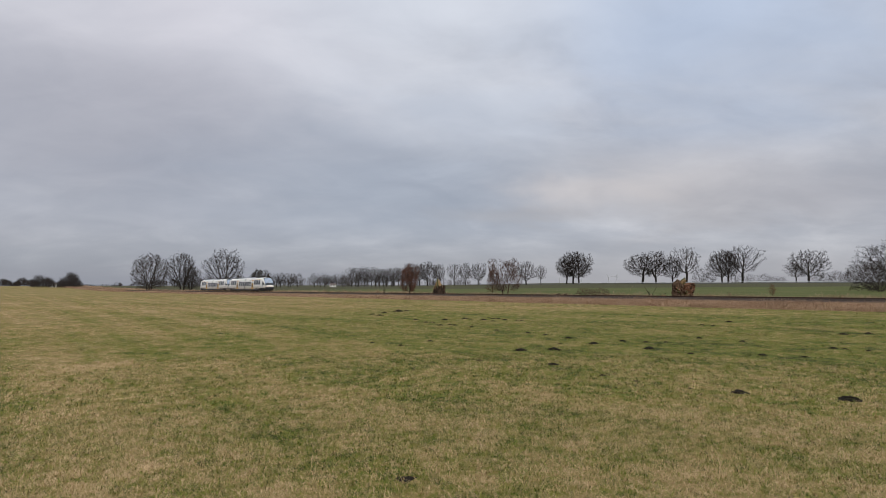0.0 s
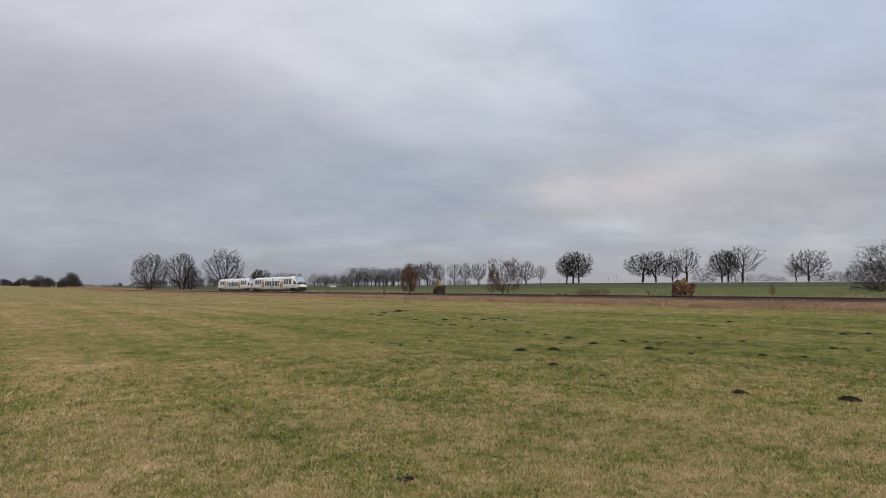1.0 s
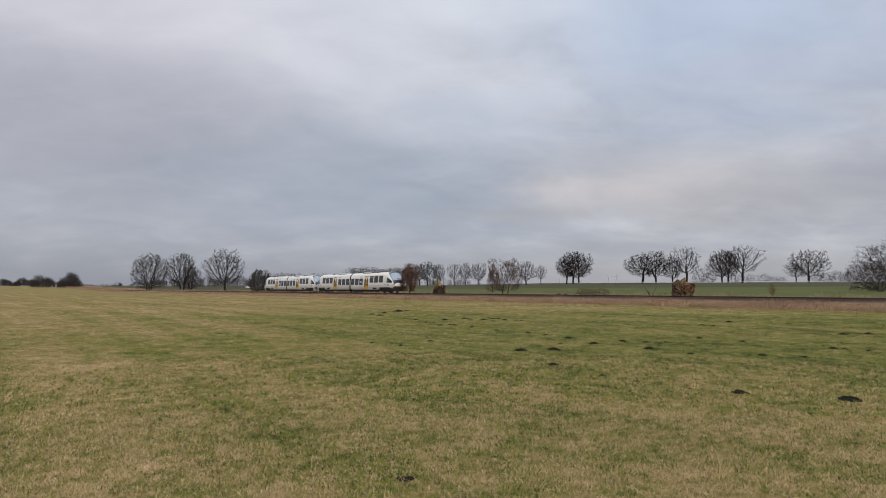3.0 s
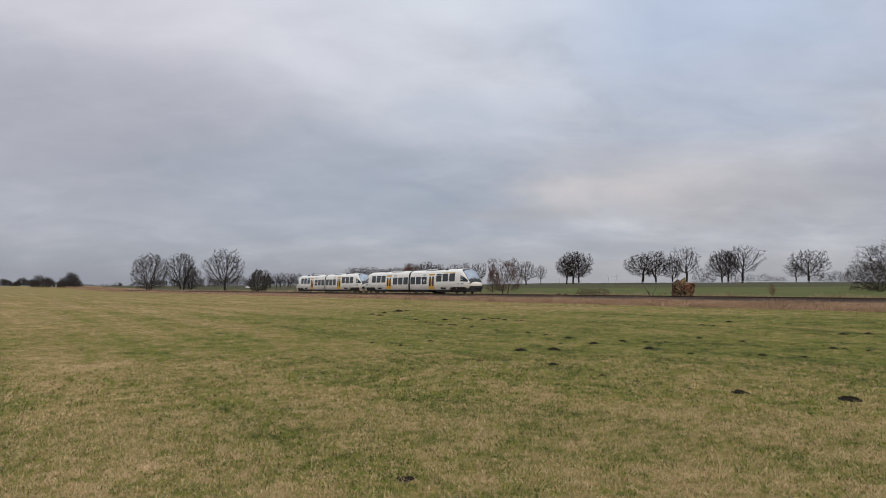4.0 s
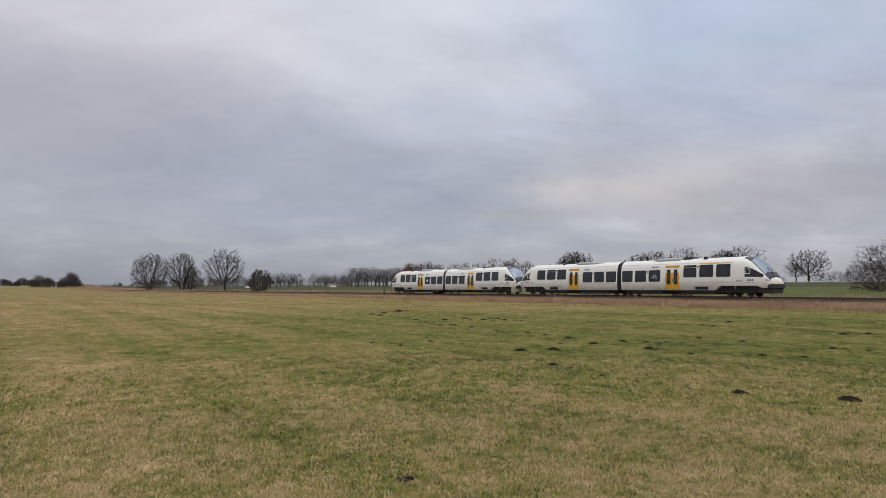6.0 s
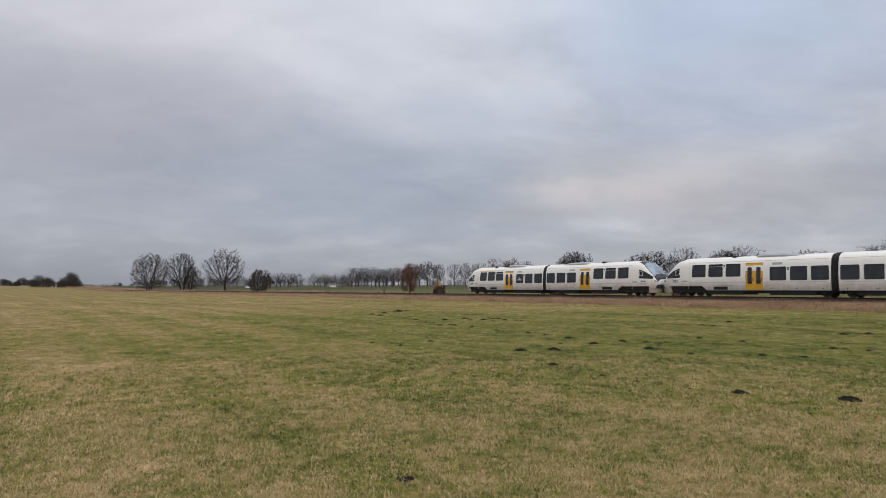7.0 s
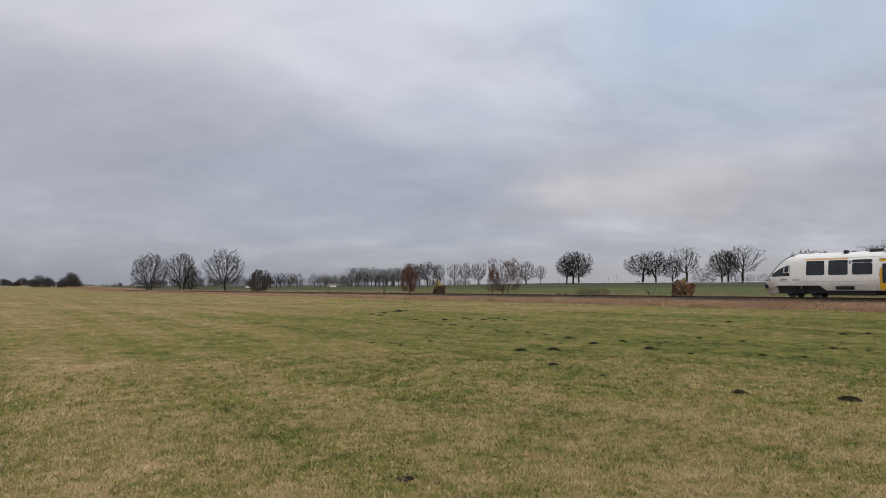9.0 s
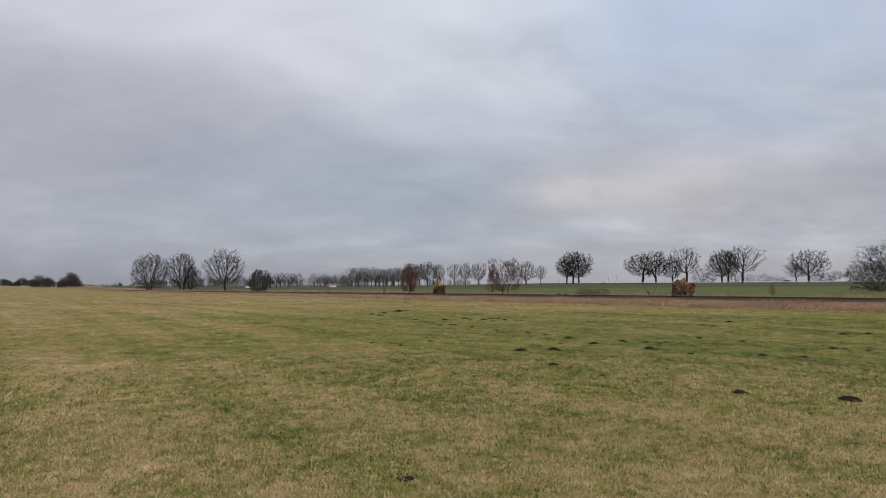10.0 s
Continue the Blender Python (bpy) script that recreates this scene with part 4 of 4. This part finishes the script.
def make_stumps():
    x, y = spot(776, 106)
    s = tagged(new("tree_stump"), "tall splintered stump of a broken tree", "tree stump")
    rng = random.Random(40)
    part("base", lump(1, [(0, 0, -0.2), (0, 0, 0.3), (0.05, 0, 0.8), (0.05, 0, 1.3)], [1.0, 0.85, 0.75, 0.66], 22, 0.16, 0.35), ROTTEN, s, "dark bark at the foot")
    for k in range(13):
        a = rng.uniform(0, 6.28)
        r = rng.uniform(0.1, 0.75)
        top = (3.35 - 2.2 * r) * rng.uniform(0.75, 1.0) * (1.0 if k else 1.05)
        bx, by = r * math.cos(a), r * math.sin(a)
        part("splinter", lump(50 + k, [(bx, by, 0.3), (bx * 0.95, by, top * 0.5), (bx * 0.85 + rng.gauss(0, 0.06), by, top * 0.8), (bx * 0.8 + rng.gauss(0, 0.1), by, top)], [0.30, 0.24, 0.15, 0.04], 9, 0.25, 0.12), WOOD if k % 3 else MOSS, s, "pale torn wood" if k % 3 else "mossy torn wood")
    part("root", lump(8, [(0.9, -0.3, -0.1), (0.9, -0.3, 0.5), (0.95, -0.3, 1.5)], [0.36, 0.30, 0.2], 10, 0.2, 0.2), ROTTEN, s)
    s.location = (x, y, gz(x, y))
    x, y = spot(1208, 73)
    s = tagged(new("fallen_trunk"), "broken rotting trunk pieces with a sawn end", "tree stump")
    brown = bark("sawn_brown_wood", (0.045, 0.022, 0.013), (0.22, 0.115, 0.068), 1.2)
    part("stump", lump(11, [(-0.70, 0, -0.2), (-0.72, 0, 0.3), (-0.66, 0, 0.7), (-0.72, 0, 1.1), (-0.62, 0, 1.5), (-0.55, 0, 1.8), (-0.48, 0, 2.0)], [0.66, 0.60, 0.62, 0.54, 0.58, 0.48, 0.30], 30, 0.22, 0.25), ROTTEN, s, "dark rotting stump")
    part("stump", lump(12, [(0.25, 0.1, -0.2), (0.28, 0.1, 0.3), (0.2, 0.1, 0.6), (0.3, 0.1, 0.95), (0.3, 0.1, 1.2)], [0.62, 0.54, 0.58, 0.46, 0.3], 28, 0.25, 0.25), ROTTEN, s)
    for k in range(34):
        a = rng.uniform(-2.9, -0.2)
        low = rng.uniform(0.0, 1.35)
        r = 0.60 - 0.08 * low
        bx, by = -0.66 + r * math.cos(a), r * math.sin(a)
        h = rng.uniform(0.18, 0.5)
        part("bark_slab", lump(80 + k, [(bx, by, low), (bx + rng.gauss(0, 0.05), by - 0.05, low + h * 0.5), (bx + rng.gauss(0, 0.08), by, low + h)], [0.09, 0.13, 0.05], 7, 0.4, 0.08), (ROTTEN, brown, ROTTEN, ROTTEN, MOSS)[k % 5], s)
    for k in range(12):
        bx, low = rng.uniform(-0.1, 0.85), rng.uniform(0.0, 0.8)
        part("bark_slab", lump(130 + k, [(bx, -0.45, low), (bx + rng.gauss(0.1, 0.1), -0.55, low + 0.15), (bx + rng.gauss(0.2, 0.1), -0.45, low + 0.35)], [0.10, 0.14, 0.05], 7, 0.4, 0.08), (ROTTEN, brown, ROTTEN, MOSS)[k % 4], s)
    # the sawn log leans out over the hollow, its rough face turned outwards
    part("log", lump(13, [(-0.05, 0.35, 0.75), (0.25, 0.15, 0.95), (0.55, -0.10, 1.12), (0.78, -0.32, 1.25), (0.90, -0.44, 1.30)], [0.40, 0.56, 0.66, 0.60, 0.50], 30, 0.20, 0.12), brown, s, "red-brown sawn log end")
    for k in range(9):
        a = k * 0.7 + rng.uniform(-0.2, 0.2)
        u, w = 0.42 * math.cos(a), 0.42 * math.sin(a)
        part("torn_fibre", lump(160 + k, [(0.80 + u * 0.6, -0.36 + u * 0.5, 1.26 + w), (0.92 + u * 0.6, -0.50 + u * 0.5, 1.30 + w * 1.05), (0.98 + u * 0.6, -0.58 + u * 0.5, 1.32 + w * 1.1)], [0.15, 0.13, 0.04], 7, 0.4, 0.05), (brown, ROTTEN, brown, ROTTEN)[k % 4], s)
    part("splinter", lump(14, [(-0.25, 0, 1.4), (-0.02, 0, 1.8), (0.10, 0, 2.1), (0.22, 0, 2.38)], [0.30, 0.26, 0.20, 0.08], 14, 0.3, 0.15), MOSS, s, "mossy broken wood")
    part("splinter", lump(15, [(-0.6, -0.1, 1.5), (-0.25, -0.15, 1.85), (0.12, -0.2, 2.05)], [0.26, 0.22, 0.12], 14, 0.3, 0.2), WOOD, s, "pale torn wood")
    part("root", lump(16, [(0.80, -0.2, -0.1), (0.86, -0.2, 0.35), (0.72, -0.2, 0.8)], [0.24, 0.20, 0.10], 12, 0.3, 0.2), ROTTEN, s)
    s.location = (x, y, gz(x, y))
    # small debris on the verge
    rng = random.Random(4)
    for bearing, d, h in ((1170, 74, 0.32), (1258, 74, 0.22), (998, 82, 0.3), (985, 83, 0.3)):
        x, y = spot(bearing, d)
        c = tagged(part("wood_chunk", lump(rng.randint(0, 99), [(0, 0, -0.1), (0.1, 0, h * 0.5), (0.35, 0, h)], [0.3, 0.26, 0.1], 10, 0.25, 0.1), rng.choice((ROTTEN, WOOD))), "broken chunk of wood on the verge", "wood", "wood chunks")
        c.location = (x, y, gz(x, y))


make_stumps()


def make_sticks():
    rng = random.Random(12)
    for bearing, d, h in ((681, 118, 2.1), (1150, 75, 1.3), (1290, 75, 1.2), (1172, 75, 0.8), (640, 128, 0.8)):
        x, y = spot(bearing, d)
        sh = Shape()
        for k in range(4):
            lean = rng.uniform(-0.9, 0.9)
            t = h * rng.uniform(0.5, 1.0)
            sh.tube([(0, 0, -0.2), (lean * t * 0.25 + rng.gauss(0, 0.05), 0, t * 0.5), (lean * t * 0.7, rng.gauss(0, 0.1), t)], [0.035, 0.022, 0.008], 5)
        ob = tagged(part("dead_sapling", sh, BARK), "dead bare sapling stems on the railway verge", "sapling", "dead saplings")
        ob.location = (x, y, gz(x, y))


make_sticks()


def make_turbines():
    pale = plain("pale_turbine_paint", (0.55, 0.56, 0.58), 0.6, 0, 0.03, 0.2)
    for bearing, depth, top, turn_b in ((1077, 2600, 491, 0.3), (1090, 2900, 489, 1.1), (1028, 3100, 494, 0.7), (990, 3000, 495, 1.7)):
        x, y = spot(bearing, depth)
        z = gz(x, y)
        h = 1.6 + (511.5 - top) / 1127 * depth - z
        t = tagged(new("wind_turbine"), "pale wind turbine far away on the horizon", "wind turbine", "wind turbines")
        part("tower", Shape().tube([(0, 0, -2), (0, 0, h * 0.5), (0, 0, h)], [2.2, 1.7, 1.2], 10), pale, t)
        part("nacelle", Shape().box(-1.6, 1.6, -4, 3, h - 1.4, h + 1.6, 0.4), pale, t)
        for k in range(3):
            a = turn_b + k * 2 * math.pi / 3
            c, q = math.cos(a), math.sin(a)
            part("blade", Shape().tube([(0, -4.4, h), (c * 6, -4.4, h + q * 6), (c * h * 0.42, -4.4, h + q * h * 0.42)], [0.8, 1.2, 0.25], 6), pale, t)
        t.location = (x, y, z)


make_turbines()


def mole_mesh(seed):
    rng = random.Random(seed)
    sh = Shape()
    rows = []
    for i, (r, h) in enumerate(((1.15, -0.06), (0.95, 0.07), (0.72, 0.24), (0.45, 0.38), (0.18, 0.44))):
        rows.append([((r * (1 + rng.uniform(-0.25, 0.25))) * math.cos(t), (r * (1 + rng.uniform(-0.25, 0.25))) * math.sin(t), h + rng.uniform(-0.09, 0.09)) for t in (2 * math.pi * k / 18 for k in range(14))])
    sh.quad_grid(rows, True)
    sh.cap(rows[-1])
    for _ in range(12):
        a, r, s = rng.uniform(0, 6.28), rng.uniform(0.2, 1.45), rng.uniform(0.06, 0.19)
        h = max(0.0, 0.42 - 0.4 * r)
        x, y = r * math.cos(a), r * math.sin(a)
        sh.box(x - s, x + s, y - s * 0.8, y + s, h - s * 0.4, h + s, s * 0.5)
    return sh.mesh("molehill", SOIL)


MOLES = [mole_mesh(k) for k in range(5)]
NEAR_MOLES = ((-0.3, 5.4, 0.15, 0.2), (5.8, 9.2, 0.27, 1), (4.5, 9.8, 0.22, 1), (3.9, 10.2, 0.07, 1), (-3.3, 10.2, 0.09, 0.6), (3.3, 11.0, 0.10, 0.8), (2.9, 11.7, 0.12, 1), (2.3, 13.4, 0.22, 0.8), (0.8, 14.2, 0.15, 0.7),
              (8.5, 15.1, 0.13, 1), (7.7, 15.5, 0.18, 1), (6.1, 15.8, 0.14, 1), (2.0, 16.6, 0.27, 1), (11.0, 16.6, 0.14, 1), (2.9, 16.8, 0.30, 1), (5.5, 17.1, 0.28, 1), (10.7, 17.1, 0.14, 1), (10.5, 17.3, 0.2, 1))
MID_MOLES = ((-1.2, 18.1, 0.16), (4.4, 18.7, 0.26), (3.4, 18.7, 0.13), (-2.1, 19.1, 0.13), (6.1, 19.3, 0.19), (6.7, 19.3, 0.14), (9.1, 19.5, 0.17), (-0.4, 19.7, 0.17), (5.5, 19.7, 0.2), (8.3, 20.8, 0.19), (4.1, 21.0, 0.23), (13.9, 22.3, 0.3),
             (3.6, 22.6, 0.16), (15.0, 22.6, 0.26), (3.1, 23.5, 0.2), (2.1, 25.1, 0.2), (1.2, 27.3, 0.21), (11.5, 27.3, 0.19), (11.4, 28.2, 0.19), (-0.1, 28.6, 0.24), (0.5, 28.6, 0.24), (0.3, 29.1, 0.18), (13.6, 30.5, 0.3))
FAR_MOLES = ((-0.8, 31.0, 0.22), (-0.5, 31.0, 0.19), (2.5, 32.1, 0.2), (4.5, 32.1, 0.14), (3.8, 32.7, 0.2), (4.0, 32.7, 0.17), (-1.4, 33.3, 0.26), (0.1, 33.3, 0.33), (2.1, 33.3, 0.33), (3.2, 33.3, 0.24), (1.5, 33.9, 0.18), (1.2, 34.6, 0.3), (2.7, 34.6, 0.21),
             (3.0, 34.6, 0.24), (2.5, 35.3, 0.19), (-3.8, 38.2, 0.34), (-4.4, 39.9, 0.28), (-3.9, 42.7, 0.3), (-3.1, 44.8, 0.6), (-2.6, 45.9, 0.32))


def make_moles():
    rng = random.Random(2)
    for row in (*NEAR_MOLES, *MID_MOLES, *FAR_MOLES):
        x, y, w = row[:3]
        tall = row[3] if len(row) > 3 else 1.0
        ob = tagged(new("molehill", rng.choice(MOLES)), "small dark molehill of crumbly soil in the grass", "molehill", "molehills")
        ob.matrix_world = Matrix.Translation((x, y, gz(x, y))) @ Matrix.Rotation(rng.uniform(0, 6.28), 4, "Z") @ Matrix.Diagonal((w * 0.56, w * 0.50, w * 0.46 * tall, 1))


make_moles()


def make_road():
    rows = []
    for k in np.linspace(-1.1, 2.2, 70):
        x, y = road_line(k)
        d = Vector((210, 289, 0)).normalized()
        rows.append([(x + d.x * w, y + d.y * w, gz(x, y) + h) for w, h in ((-7, -0.5), (-3.4, 0.22), (3.4, 0.22), (7, -0.5))])
    tagged(part("road", Shape().quad_grid(rows), ASPHALT), "grey country road along the field's upper edge", "road", kind="structure")


make_road()


def vehicle(kind, bearing, depth, heading, paint, label, length, height):
    """A far car or van: body, glasshouse, wheels."""
    v = tagged(new(kind), label, kind.split("_")[-1])
    L, H = length, height
    van = H > 1.9
    prof = ([(0, 0.35), (0, H * 0.55), (L * 0.10, H * 0.58), (L * 0.24, H * 0.98), (L * 0.5, H), (L, H * 0.98), (L, 0.35)] if van else
            [(0, 0.3), (0, 0.7), (L * 0.24, 0.92), (L * 0.40, H * 0.98), (L * 0.72, H), (L * 0.94, 0.98), (L, 0.9), (L, 0.3)])
    sh = Shape()
    rows = [[(x - L / 2, y, z if z < 0.8 else z) for x, z in prof] for y in (-0.9, -0.86, 0.86, 0.9)]
    sh.quad_grid(rows, False).cap(rows[0]).cap(rows[-1][::-1])
    sh.f.append((0, len(prof) * 3, len(prof) * 4 - 1, len(prof) - 1))
    part("body", sh, paint, v)
    for y in (-0.905, 0.905):
        g = Shape().box(L * 0.22 - L / 2, L * (0.36 if van else 0.82) - L / 2, y - 0.012, y + 0.012, H * 0.62, H * 0.90, 0.05)
        part("side_window", g, GLASS, v)
        for x in (L * 0.18, L * 0.80):
            part("wheel", Shape().lathe(x - L / 2, y - 0.08, 0.32, [(0, 0.32), (0.16, 0.32)], 14), BLACK, v)
    x, y = spot(bearing, depth)
    v.matrix_world = pose(x, y, gz(x, y) + 0.22, 0, 0, heading)
    return v


ROAD_TURN = math.degrees(math.atan2(-210, 289))


def road_pose(k):
    x, y = road_line(k)
    return pose(x, y, gz(x, y) + 0.22, 0, 0, ROAD_TURN)


van = vehicle("delivery_van", 1490, 250, ROAD_TURN, CARWHITE, "white delivery van driving along the country road", 5.6, 2.5)
red_car = vehicle("passenger_car", 1420, 255, ROAD_TURN, plain("red_car_paint", (0.35, 0.03, 0.03), 0.3, 0, 0.03, 2), "small red car driving along the country road", 4.2, 1.5)
pale_car = vehicle("passenger_car", 1070, 330, ROAD_TURN, CARWHITE, "white car driving along the country road", 4.4, 1.5)


def make_guard_rail():
    rail = tagged(new("guard_rail"), "grey steel crash barrier along the road", "guard rail", kind="structure")
    near = Vector((-210, -289, 0)).normalized() * 3.9
    rows = []
    for k in np.linspace(-0.17, 0.27, 60):
        x, y = road_line(k)
        z = gz(x, y) + 0.2
        rows.append([(x + near.x * s, y + near.y * s, z + h) for s, h in ((1.0, 0.42), (1.02, 0.48), (1.0, 0.56), (1.02, 0.64), (1.0, 0.72))])
    part("beam", Shape().quad_grid(rows), plain("galvanised_steel", (0.62, 0.63, 0.64), 0.5, 0.2, 0.1, 2), rail)
    post = Shape().box(-0.06, 0.06, -0.06, 0.06, -0.6, 0.65, 0.01).mesh("post", DARK)
    for k in np.linspace(-0.17, 0.27, 42):
        x, y = road_line(k)
        ob = part("post", post, DARK, rail)
        ob.location = (x + near.x * 0.97, y + near.y * 0.97, gz(x, y) + 0.2)


make_guard_rail()


def make_village():
    """Small pale buildings and hedges far away, and the woods on the skyline."""
    rng = random.Random(9)
    for bearing, depth, w, h in ((97, 640, 5, 4.5), (441, 540, 3.4, 2.0), (590, 545, 4.6, 3.2)):
        x, y = spot(bearing, depth)
        house = tagged(new("farm_building"), "small pale farm building among far trees", "building")
        part("wall", Shape().box(-w / 2, w / 2, -3, 3, -0.3, h * 0.65, 0.05), PALEWALL, house)
        r = Shape()
        rr = [[(sx * (w / 2 + 0.3), -3.3, h * 0.62), (sx * (w / 2 + 0.3), 0, h), (sx * (w / 2 + 0.3), 3.3, h * 0.62)] for sx in (-1, 1)]
        r.quad_grid([q[::-1] for q in rr]).cap(rr[0]).cap(rr[1][::-1])
        part("roof", r, TILE, house)
        for k in (-0.25, 0.25):
            part("window", Shape().box(w * k - 0.5, w * k + 0.5, -3.05, -2.98, 1.0, 2.0, 0.02), GLASS, house)
        house.location = (x, y, gz(x, y))


make_village()


def far_wood(name, spans, label, seed, dense=1.0):
    """A far wood: very many bare stems and twig sprays in one mesh."""
    rng = random.Random(seed)
    sh = Shape()
    for bearing0, bearing1, depth, tall, count in spans:
        for _ in range(int(count * dense)):
            bearing = rng.uniform(bearing0, bearing1)
            d = depth + rng.uniform(-25, 25)
            x, y = spot(bearing, d)
            z = gz(x, y) - 0.2
            edge = min(1.0, 0.35 + (bearing - bearing0) / 20, 0.35 + (bearing1 - bearing) / 20) * (0.86 + 0.14 * math.sin(bearing * 0.21))
            h = tall * rng.uniform(0.72, 1.05) * edge
            sh.tube([(x, y, z), (x + rng.gauss(0, 0.3), y, z + h * 0.5), (x + rng.gauss(0, 0.5), y, z + h * 0.9)], [0.14, 0.10, 0.03], 3, False)
            for _ in range(80):
                t = rng.uniform(0.12, 1.0)
                a = rng.uniform(0, 6.28)
                ln = h * rng.uniform(0.10, 0.28)
                p = Vector((x + math.cos(a) * h * 0.2 * rng.random(), y + math.sin(a) * h * 0.2 * rng.random(), z + h * t * 0.85))
                dv = Vector((math.cos(a), math.sin(a), rng.uniform(0.3, 1.4))).normalized() * ln
                sv = Vector((rng.gauss(0, 1), rng.gauss(0, 1), rng.gauss(0, 1))).normalized() * 0.00011 * d
                o = len(sh.v)
                sh.v.extend((tuple(p - sv), tuple(p + sv), tuple(p + dv)))
                sh.f.append((o, o + 1, o + 2))
    return tagged(part(name, sh, TWIG, flat=True), label, "woods", kind="stuff")


far_wood("far_wood", ((56, 99, 640, 16.0, 95), (101, 148, 630, 16.5, 110), (22, 40, 800, 13, 22)), "bare grove on the far side of the meadow", 1)
far_wood("distant_woods", ((-20, 34, 900, 12.0, 110), (26, 70, 850, 14.0, 100), (120, 240, 1100, 4.5, 60), (198, 218, 700, 8.5, 14), (230, 350, 900, 11, 90)), "grey line of distant bare woods", 2)
far_wood("distant_woods", ((340, 480, 640, 12.5, 110), (480, 620, 700, 11, 70), (600, 700, 560, 12, 50), (690, 850, 620, 9, 60)), "grey line of distant bare woods", 3)


# ---- grass ----
def make_grass():
    rng = np.random.default_rng(7)
    moles = np.array([row[:3] for row in (*NEAR_MOLES, *MID_MOLES, *FAR_MOLES)])
    # ring of the meadow, blades to the square metre, height, width
    near = ((4.0, 9.0, 5200, 0.034, 0.0034), (9.0, 16.0, 1100, 0.040, 0.0060))
    far = ((16.0, 32.0, 420, 0.046, 0.011), (32.0, 75.0, 66, 0.05, 0.026), (75.0, 190.0, 8, 0.06, 0.075))
    for spans, simple, label in ((near, False, "short mown grass, green mixed with dry straw"), (far, True, "short meadow grass farther off, green and straw")):
        roots, hs, ws, tints = [], [], [], []
        for r0, r1, density, h, w in spans:
            tufts = int(0.5 * 1.36 * (r1 * r1 - r0 * r0) * density / 7)
            r = np.sqrt(rng.uniform(r0 * r0, r1 * r1, tufts))
            a = rng.uniform(-0.68, 0.68, tufts)
            big = rng.lognormal(0, 0.3, tufts)
            tint = rng.uniform(0, 1, tufts)
            x, y, big, tint = (np.repeat(v, 7) for v in (r * np.sin(a), r * np.cos(a), big, tint))
            x, y = x + rng.normal(0, h * 0.6 + w * 2, len(x)), y + rng.normal(0, h * 0.6 + w * 2, len(x))
            keep = (uq(x, y)[1] < -8.8) & ((np.hypot(x, y) < 75) | (rng.uniform(75, 190, len(x)) > np.hypot(x, y)))
            for mx, my, mw in moles[moles[:, 1] < 50]:
                keep &= (x - mx) ** 2 + (y - my) ** 2 > (mw * 0.62) ** 2
            x, y, big, tint = x[keep], y[keep], big[keep], tint[keep]
            roots.append(np.stack([x, y, ground_z(x, y) - 0.004], 1))
            hs.append(h * big * rng.lognormal(0, 0.25, len(x)))
            ws.append(w * rng.uniform(0.7, 1.4, len(x)))
            tint = np.clip(tint * 0.75 + rng.uniform(0, 0.25, len(x)), 0, 1)
            tints.append(0.5 + (tint - 0.5) * (0.95 if simple else 1.1))
        roots, hs, ws = np.concatenate(roots), np.concatenate(hs), np.concatenate(ws)
        blades_object("meadow_grass", roots, hs, ws, rng.uniform(0.5, 2.2, len(roots)), np.concatenate(tints), GRASS, label, "grass", simple)


def make_reeds():
    rng = np.random.default_rng(17)
    roots, hs, ws = [], [], []
    for u0, u1, q0, q1, density, h, w in ((20, 110, -9.8, -4.2, 190, 0.46, 0.011), (110, 200, -9.5, -4.2, 85, 0.40, 0.02), (200, 420, -9.2, -4.2, 20, 0.45, 0.05),
                                          (40, 140, 3.0, 7.0, 80, 0.55, 0.014), (140, 420, 3.2, 9, 12, 0.8, 0.045), (420, 900, -9.2, -3.5, 4, 1.0, 0.16), (420, 900, 3.5, 14, 2, 1.2, 0.18)):
        k = int((u1 - u0) * (q1 - q0) * density)
        u, q = rng.uniform(u0, u1, k), rng.uniform(q0, q1, k)
        clump = 0.5 + 0.5 * np.sin(u * 0.7 + 2 * np.sin(q * 1.1)) * np.sin(u * 0.23 + q)
        edge = np.minimum(1, 0.35 + np.minimum(q - q0, q1 - q) / 1.2)
        keep = rng.uniform(0, 1, k) < 0.35 + 0.65 * clump
        u, q, clump, edge = u[keep], q[keep], clump[keep], edge[keep]
        x, y = RX - u * SP + q * CP, u * CP + q * SP
        roots.append(np.stack([x, y, ground_z(x, y) - 0.02], 1))
        hs.append(h * (0.45 + 0.75 * clump) * edge * rng.lognormal(0, 0.32, len(x)))
        ws.append(w * rng.uniform(0.7, 1.4, len(x)))
    roots, hs, ws = np.concatenate(roots), np.concatenate(hs), np.concatenate(ws)
    k = len(roots)
    blades_object("bank_grass", roots, hs, ws, rng.uniform(0.2, 1.7, k), rng.uniform(0, 1, k), REED, "tall dry pinkish grass on the railway bank", "grass")


make_grass()
make_reeds()


# ---- what moves ----
def motions():
    rows_front, rows_rear = [], []
    for i in range(21):
        t = i * 0.5
        u = 110.47 - SPEED * (t - 5.0) - 0.7 * float(smooth(6.5, 9.5, t))
        rows_front.append((t, track_pose(u, RAIL_TOP)))
        p = place(u + UNIT, 0, RAIL_TOP)
        rows_rear.append((t, pose(p.x, p.y, p.z, 0, 0, TURN + 180)))
    walk(front_unit, rows_front)
    walk(rear_unit, rows_rear)
    for car, k10 in ((van, -0.149), (red_car, -0.0757), (pale_car, 0.2217)):
        walk(car, [(t, road_pose(k10 - (10 - t) * 23.0 / 357.2)) for t in (0, 2, 4, 6, 8, 10)])


motions()
